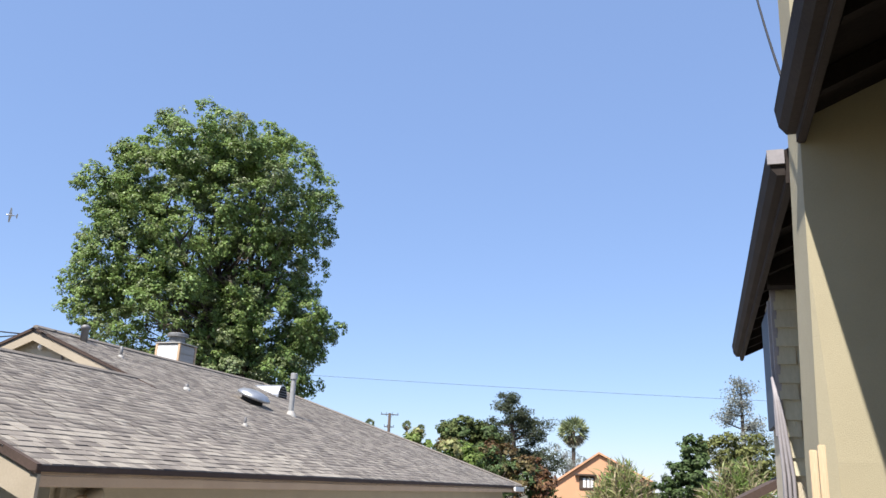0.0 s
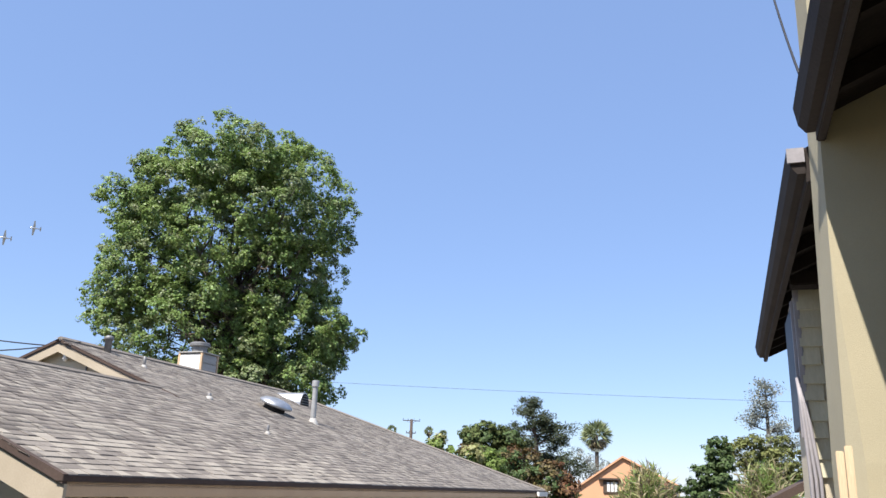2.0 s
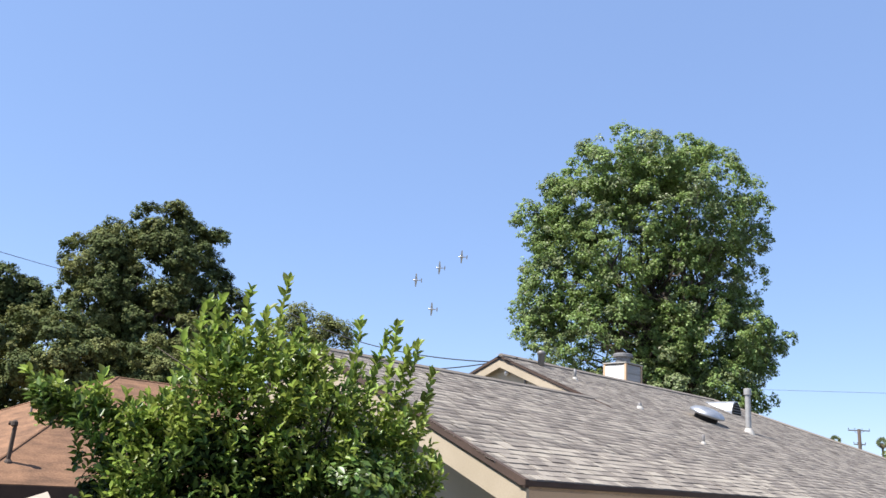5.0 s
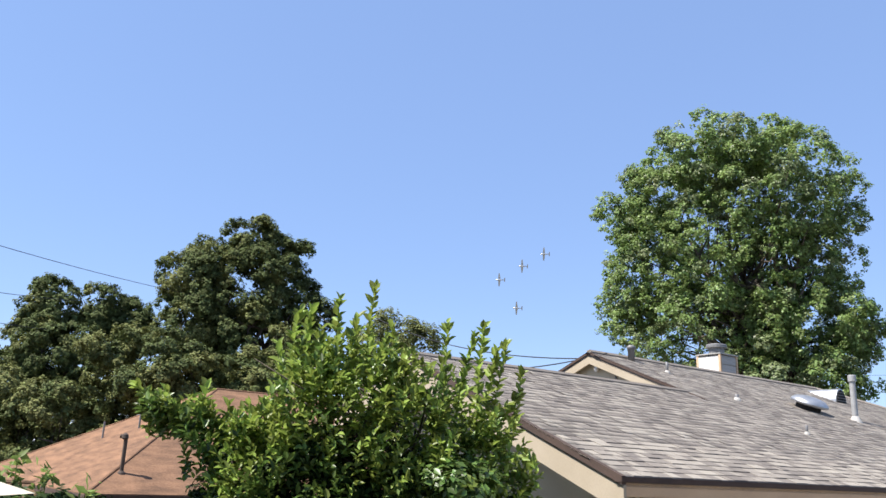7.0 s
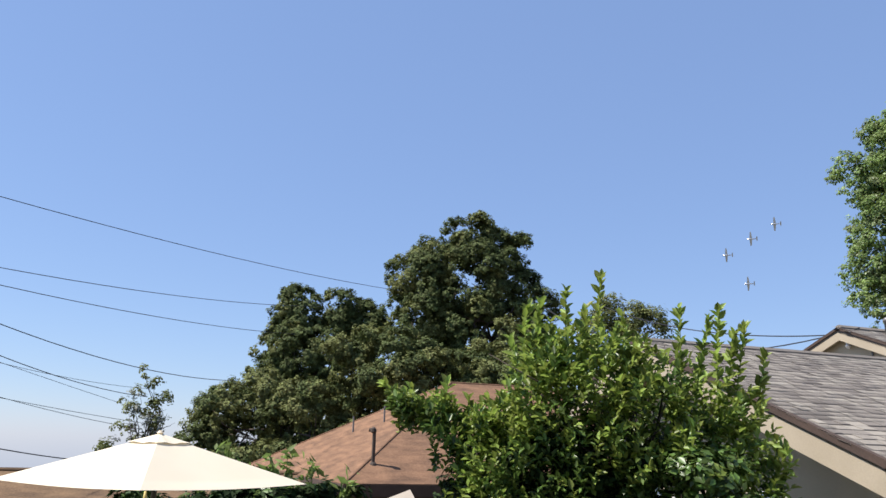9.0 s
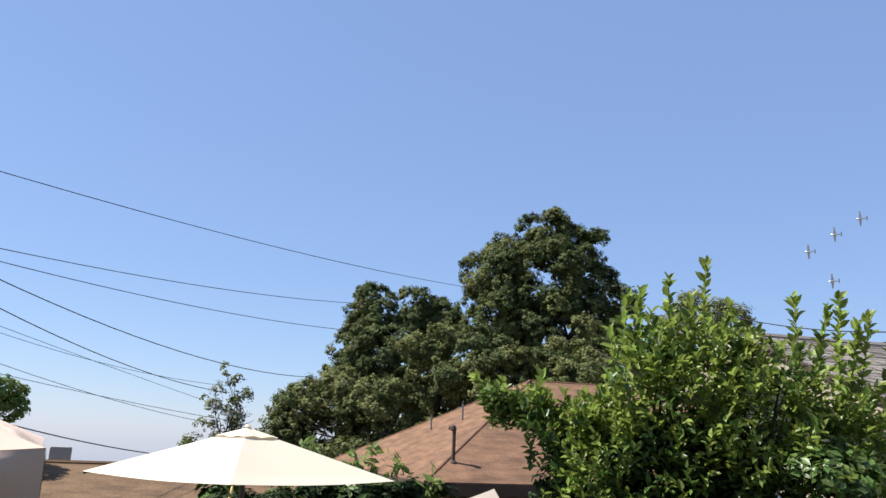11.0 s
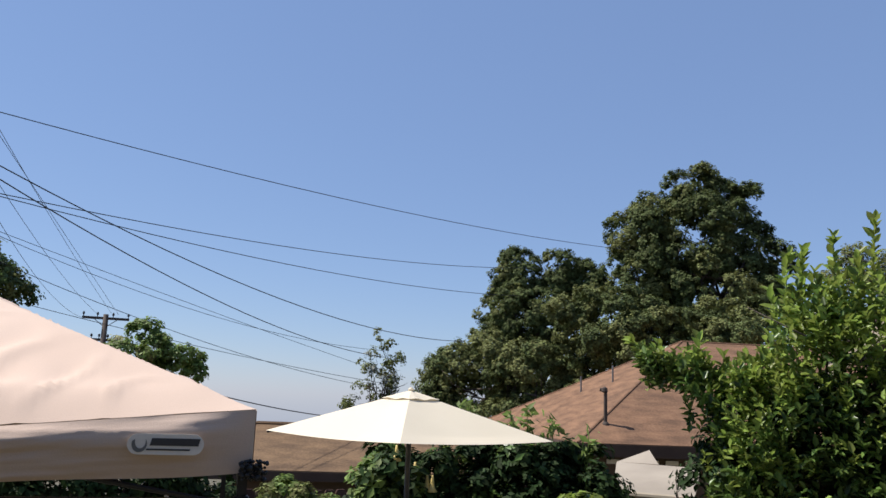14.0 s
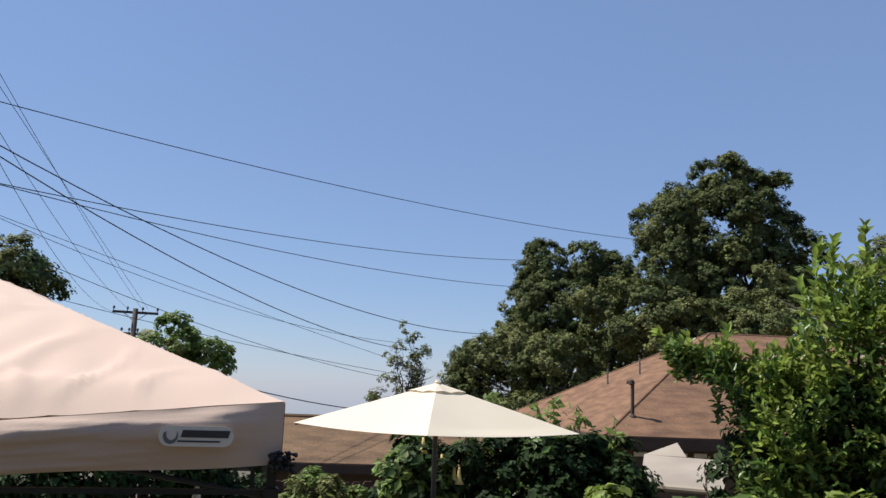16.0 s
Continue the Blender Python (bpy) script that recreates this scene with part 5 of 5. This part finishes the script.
tree("oak_tree", "distant dark round oak", 73, (2.0, 50, 0), (2.0, 50, 3), [(1.9, 50.0, 5.6, 1.5, 1.5, 0.9), (0.8, 50.0, 5.1, 1.1, 1.1, 0.6), (3.2, 49.9, 5.2, 1.1, 1.1, 0.7), (2.0, 50.0, 3.8, 2.2, 2.0, 1.3)], 0.2,
     [("crown", L_OAK, 700, 14, 0.2, 0.13, 1.4, 0.2), ("green_leaves", L_GARDEN, 250, 14, 0.2, 0.12, 1.4, 0.2)], shell=0.5)


def pine(label, seed, x, y, top, low_z, spread, kinds, sparse=1.0, tiers=15, lean=0.0):
    rng = np.random.default_rng(seed)
    t = thing("pine_tree", label, "tree")
    bm = tube([(x, y, ground_z(x, y)), (x + lean * 0.4, y, (top + low_z) / 2), (x + lean, y, top - 0.1)], [0.26, 0.15, 0.03], 8)
    pts = []
    for k in range(tiers):
        w = (k + rng.uniform(0, 0.7)) / tiers
        z = low_z + (top - low_z) * w
        for j in range(7):
            if rng.uniform() > sparse:
                continue
            a = rng.uniform(0, 2 * math.pi)
            ln = spread * (1 - w) ** 0.8 * rng.uniform(0.55, 1.1) + 0.25
            b = Vector((x + lean * w, y, z))
            e = b + Vector((math.cos(a) * ln, math.sin(a) * ln, ln * rng.uniform(0.05, 0.5)))
            tube([b, b.lerp(e, 0.5) - Vector((0, 0, 0.05 * ln)), e], [0.05, 0.035, 0.012], 5, bm)
            for q in range(int(3 + 5 * ln)):
                s = rng.uniform(0.45, 1.05)
                pts.append(tuple(b.lerp(e, s) + Vector(rng.normal(0, 0.16, 3))))
    part("trunk", bm, M_BARK, t)
    pts = np.array(pts)
    for pn, material, per, clump, size, long in kinds:
        c = np.repeat(pts, per, 0)
        v, f = leaves(rng, c + rng.normal(0, clump, c.shape) * np.array([1, 1, 0.6]), size, long, -0.3)
        raw(pn, v, f, material, t)
    return t


pine("dark spreading pine beyond the gardens", 75, 6.1, 59.6, 8.85, 2.6, 3.9, [("needles", L_PINE, 26, 0.20, 0.07, 3.4)], 0.62, 13, -0.8)
pine("tall sparse grey conifer against the hazy sky", 76, 21.2, 56.2, 10.4, 2.5, 2.8, [("needles", L_GREY, 16, 0.20, 0.07, 2.6)], 0.75, 11)


def palm(label, seed, x, y, top, r):
    """A fan palm: a slim trunk, a round head of split fans, and a hanging skirt of dead ones."""
    rng = np.random.default_rng(seed)
    t = thing("palm_tree", label, "tree")
    c = np.array((x, y, top - r))
    part("trunk", tube([(x, y, 0), (x, y, top - r)], [0.24, 0.17], 8), M_BARK, t)
    for pn, material, n, lo, hi, reach in (("fronds", L_PALM, 64, -0.35, 1.45, 1.0), ("dead_skirt", L_PALM_DRY, 60, -1.5, -0.7, 0.55)):
        V = []
        for k in range(n):
            a, el = rng.uniform(0, 2 * math.pi), rng.uniform(lo, hi)
            d = np.array((math.cos(a) * math.cos(el), math.sin(a) * math.cos(el), math.sin(el)))
            hub = c + d * r * 0.45 * reach + (np.array((0, 0, -r * 0.05)) if pn == "dead_skirt" else 0)
            w = unit(np.cross(d, rng.normal(size=3)))
            for q in np.linspace(-1.1, 1.1, 9):
                tip = hub + (d * math.cos(q) + w * math.sin(q)) * r * 0.55 * rng.uniform(0.8, 1.1) + np.array((0, 0, -0.12 * r * abs(q)))
                b = np.cross(tip - hub, rng.normal(size=3))
                b = b / (np.linalg.norm(b) + 1e-9) * r * 0.035
                m = hub * 0.45 + tip * 0.55
                V += [hub, m + b, tip, m - b]
        i = np.arange(len(V) // 4)[:, None] * 4
        raw(pn, np.array(V), i + np.arange(4), material, t)
    return t


palm("fan palm with a brown skirt in the distance", 77, 13.4, 78.9, 9.4, 1.75)
for k, (x, y, top) in enumerate(((-13.3, 169.5, 14.6), (-5.6, 169.9, 14.6), (-2.7, 170.0, 14.0))):
    palm("tiny far palm on the skyline", 80 + k, x, y, top, 1.2)
tree("bare_tree", "grey leafless bush beside the palm", 78, (10.6, 65.5, 0), (10.6, 65.5, 2.0), [(10.6, 65.5, 4.9, 1.5, 1.4, 1.3)], 0.12, [("twigs", L_GREY, 120, 12, 0.22, 0.06, 3.0, -0.3)], shell=0.1, tips=16)

orange = thing("orange_house", "orange stucco gabled house with a small dark window", "house", m=Matrix.Translation((8.7, 43.4, 0)) @ Matrix.Rotation(radians(-11), 4, "Z"))
part("wall", prism([(-3.4, 0, 0), (2.6, 0, 0), (2.6, 0, 2.9), (0.0, 0, 4.2), (-3.4, 0, 1.9)], (0, 7.0, 0)), M_ORANGE, orange, "orange stucco gable")
part("roof", prism([(-3.5, -0.15, 1.86), (0, -0.15, 4.24), (0, -0.15, 4.34), (-3.6, -0.15, 1.92)], (0, 7.3, 0)), M_ORANGE, orange)
part("roof", prism([(0, -0.15, 4.24), (2.8, -0.15, 2.84), (2.8, -0.15, 2.94), (0, -0.15, 4.34)], (0, 7.3, 0)), M_ORANGE, orange)
ow = part("window", box(-1.02, -0.22, -0.06, 0.0, 2.42, 3.08, 0.02), M_BROWNWALL, orange, "dark framed window")
for k in range(3):
    part("pane", box(-0.82 + 0.19 * k, -0.68 + 0.19 * k, -0.075, -0.062, 2.52, 2.98), M_WHITE, ow)
part("window_hood", box(-1.25, -0.1, -0.22, 0.0, 3.10, 3.20, 0.02), M_BROWNWALL, orange)

def feathery(label, seed, x, y, r, top, stalks, kinds):
    """A clump of arching canes with narrow upright blades along them."""
    rng = np.random.default_rng(seed)
    t = thing("garden_shrub", label, "shrub")
    bm = bmesh.new()
    blades = {pn: [] for pn, material in kinds}
    for k in range(stalks):
        a, q = rng.uniform(0, 2 * math.pi), math.sqrt(rng.uniform(0, 1))
        base = np.array((x + 0.3 * r * q * math.cos(a), y + 0.3 * r * q * math.sin(a), -0.05))
        tip = np.array((x + r * q * math.cos(a), y + r * q * math.sin(a), top * rng.uniform(0.72, 1.0) * (1 - 0.42 * q * q)))
        m = base * 0.45 + tip * 0.55 - np.array((0.18 * r * q * math.cos(a), 0.18 * r * q * math.sin(a), -0.15))
        tube([base, m, tip], [0.014, 0.010, 0.004], 4, bm)
        pn = kinds[int(rng.integers(len(kinds)))][0]
        for w in np.linspace(0.3, 1.0, 26):
            c = base * (1 - w) ** 2 + 2 * m * w * (1 - w) + tip * w * w
            d = unit(rng.normal(size=3) * 0.55 + np.array((0.25 * q * math.cos(a), 0.25 * q * math.sin(a), 1.0)))
            b = unit(np.cross(d, rng.normal(size=3))) * rng.uniform(0.016, 0.028)
            ln = rng.uniform(0.22, 0.45)
            e = c + d * ln + np.array((d[0], d[1], -0.25)) * ln * 0.3
            h = c + d * ln * 0.5
            blades[pn] += [c, h + b, e, h - b]
    part("cane", bm, L_YELLOW, t)
    for pn, material in kinds:
        V = np.array(blades[pn])
        raw(pn, V, np.arange(len(V) // 4)[:, None] * 4 + np.arange(4), material, t)
    return t


feathery("pale straw-green feathery shrub by the orange house", 90, 5.98, 26.4, 1.2, 3.4, 420, (("straw_foliage", L_YELLOW), ("green_foliage", L_LIGHT), ("dry_foliage", L_PALM_DRY)))
tree("garden_tree", "fresh green conical garden tree", 91, (9.2, 28.8, 0), (9.2, 28.8, 1.2), [(9.0, 28.6, 3.8, 0.45, 0.45, 0.7), (8.9, 28.6, 3.0, 0.85, 0.85, 0.75), (8.8, 28.7, 2.2, 1.15, 1.15, 0.9), (8.2, 30.6, 2.3, 0.5, 0.5, 0.6)], 0.1,
     [("crown", L_GARDEN, 1100, 16, 0.11, 0.07, 1.6, 0.4)], shell=0.45, bough=1.6)
tree("oak_tree", "hazy dark tree behind the gardens", 92, (19.0, 51.5, 0), (19.0, 51.5, 2.0), [(18.1, 51.9, 5.2, 1.3, 1.3, 1.1), (20.0, 51.2, 4.9, 1.4, 1.4, 1.6), (19.0, 51.5, 3.2, 2.4, 1.6, 1.5)], 0.2,
     [("crown", L_OAK_DUSTY, 900, 14, 0.2, 0.12, 1.5, 0.2)], shell=0.4)
feathery("dry yellow-green bushy shrub beside the house", 93, 9.0, 24.4, 1.25, 3.55, 420, (("dry_foliage", L_PALM_DRY), ("green_foliage", L_LIGHT), ("straw_foliage", L_YELLOW)))

# ---- four propeller aeroplanes in formation ----
def aeroplane():
    t = thing("aeroplane", "silver low-wing propeller aeroplane far off in the sky", "aeroplane", "aeroplanes in formation")
    part("fuselage", tube([(-4.2, 0, 0), (-3.9, 0, 0), (-2.0, 0, 0.05), (1.0, 0, 0.1), (4.4, 0, 0.25)], [0.25, 0.62, 0.7, 0.55, 0.12], 12), M_ALU, t, smooth=True)
    for sg in (-1, 1):
        part("wing", prism([(-2.2, 0, -0.3), (-1.7, sg * 6.2, 0.2), (-0.7, sg * 6.3, 0.2), (0.2, 0, -0.3)], (0, 0, 0.16)), M_ALU, t)
        part("tailplane", prism([(3.3, 0, 0.25), (3.7, sg * 2.0, 0.25), (4.4, sg * 2.0, 0.25), (4.5, 0, 0.25)], (0, 0, 0.08)), M_ALU, t)
    part("fin", prism([(3.2, -0.04, 0.3), (4.1, -0.04, 1.7), (4.7, -0.04, 1.7), (4.6, -0.04, 0.3)], (0, 0.08, 0)), M_ALU, t)
    part("cockpit", tube([(-1.6, 0, 0.6), (-0.8, 0, 1.0), (1.2, 0, 0.95), (2.0, 0, 0.5)], [0.15, 0.36, 0.34, 0.1], 8), M_GLASS, t, smooth=True)
    part("propeller", box(-4.3, -4.22, -0.1, 0.1, -1.35, 1.35), M_BLACK, t)
    return t


heading = Matrix(((0.85, -0.15, -0.5, 0), (0.52, 0.30, 0.80, 0), (-0.03, -0.94, 0.33, 0), (0, 0, 0, 1)))
plane = aeroplane()
SKY = ((-396, 621, 175), (-378, 632, 188.6), (-361, 643, 201), (-382, 630, 148.5))
plane.matrix_world = Matrix.Translation(SKY[0]) @ heading
for q in SKY[1:]:
    copy_thing(plane, Matrix.Translation(q) @ heading)

# ---- shingles of the grey roof, last ----
rng = np.random.default_rng(101)
EXP = 0.125
ss = EXP * math.sqrt(1 / (1 + TAN * TAN))
widths = (0.10, 0.13, 0.17, 0.22)
tabs = []
for w in widths:
    sb = prism([(0, 0, -0.004), (w - 0.006, 0, -0.004), (w - 0.006, 0, 0.012), (0, 0, 0.012)], (0, ss * 1.15, TAN * ss * 1.15 - 0.008))
    me = bpy.data.meshes.new("shingle")
    bmesh.ops.recalc_face_normals(sb, faces=sb.faces)
    sb.to_mesh(me)
    sb.free()
    me.materials.append(M_SHINGLE)
    tabs.append(me)
V, F, k0, count, j = [], [], 0, 0, 0
s = 0.0
while s < RIDGE - 0.05:
    top_left = 0.0 if s < WING else CROSS
    top_right = LEN - (LEN - HIP) * s / RIDGE
    u = top_left - 0.01 + rng.uniform(-0.15, 0)
    while u < top_right - 0.05:
        k = int(rng.integers(4))
        w = min(widths[k], top_right - u)
        u0 = max(u, top_left - 0.03)
        z = TAN * s + rng.choice((0.0, 0.004)) + rng.uniform(0, 0.003)
        if s < 1.2 and 0 <= u < 6 and count < 300 and u + widths[k] < top_right and u0 == u:
            link("shingle", tabs[k], M_SHINGLE, house, "", Matrix.Translation((u, s, z)))
            count += 1
        else:
            w_, up, uz = w - 0.006 - (u0 - u), ss * 1.15, TAN * ss * 1.15 - 0.008
            q = np.array([(u0, s, z - 0.004), (u0 + w_, s, z - 0.004), (u0 + w_, s, z + 0.012), (u0, s, z + 0.012), (u0, s + up, z + uz + 0.012), (u0 + w_, s + up, z + uz + 0.012)])
            V.append(q)
            F += [(k0, k0 + 1, k0 + 2, k0 + 3), (k0 + 3, k0 + 2, k0 + 5, k0 + 4)]
            k0 += 6
        u += widths[k]
    s += ss
raw("shingle_field", np.concatenate(V), F, M_SHINGLE_FIELD, house, "weathered grey-brown roof shingles", "stuff")
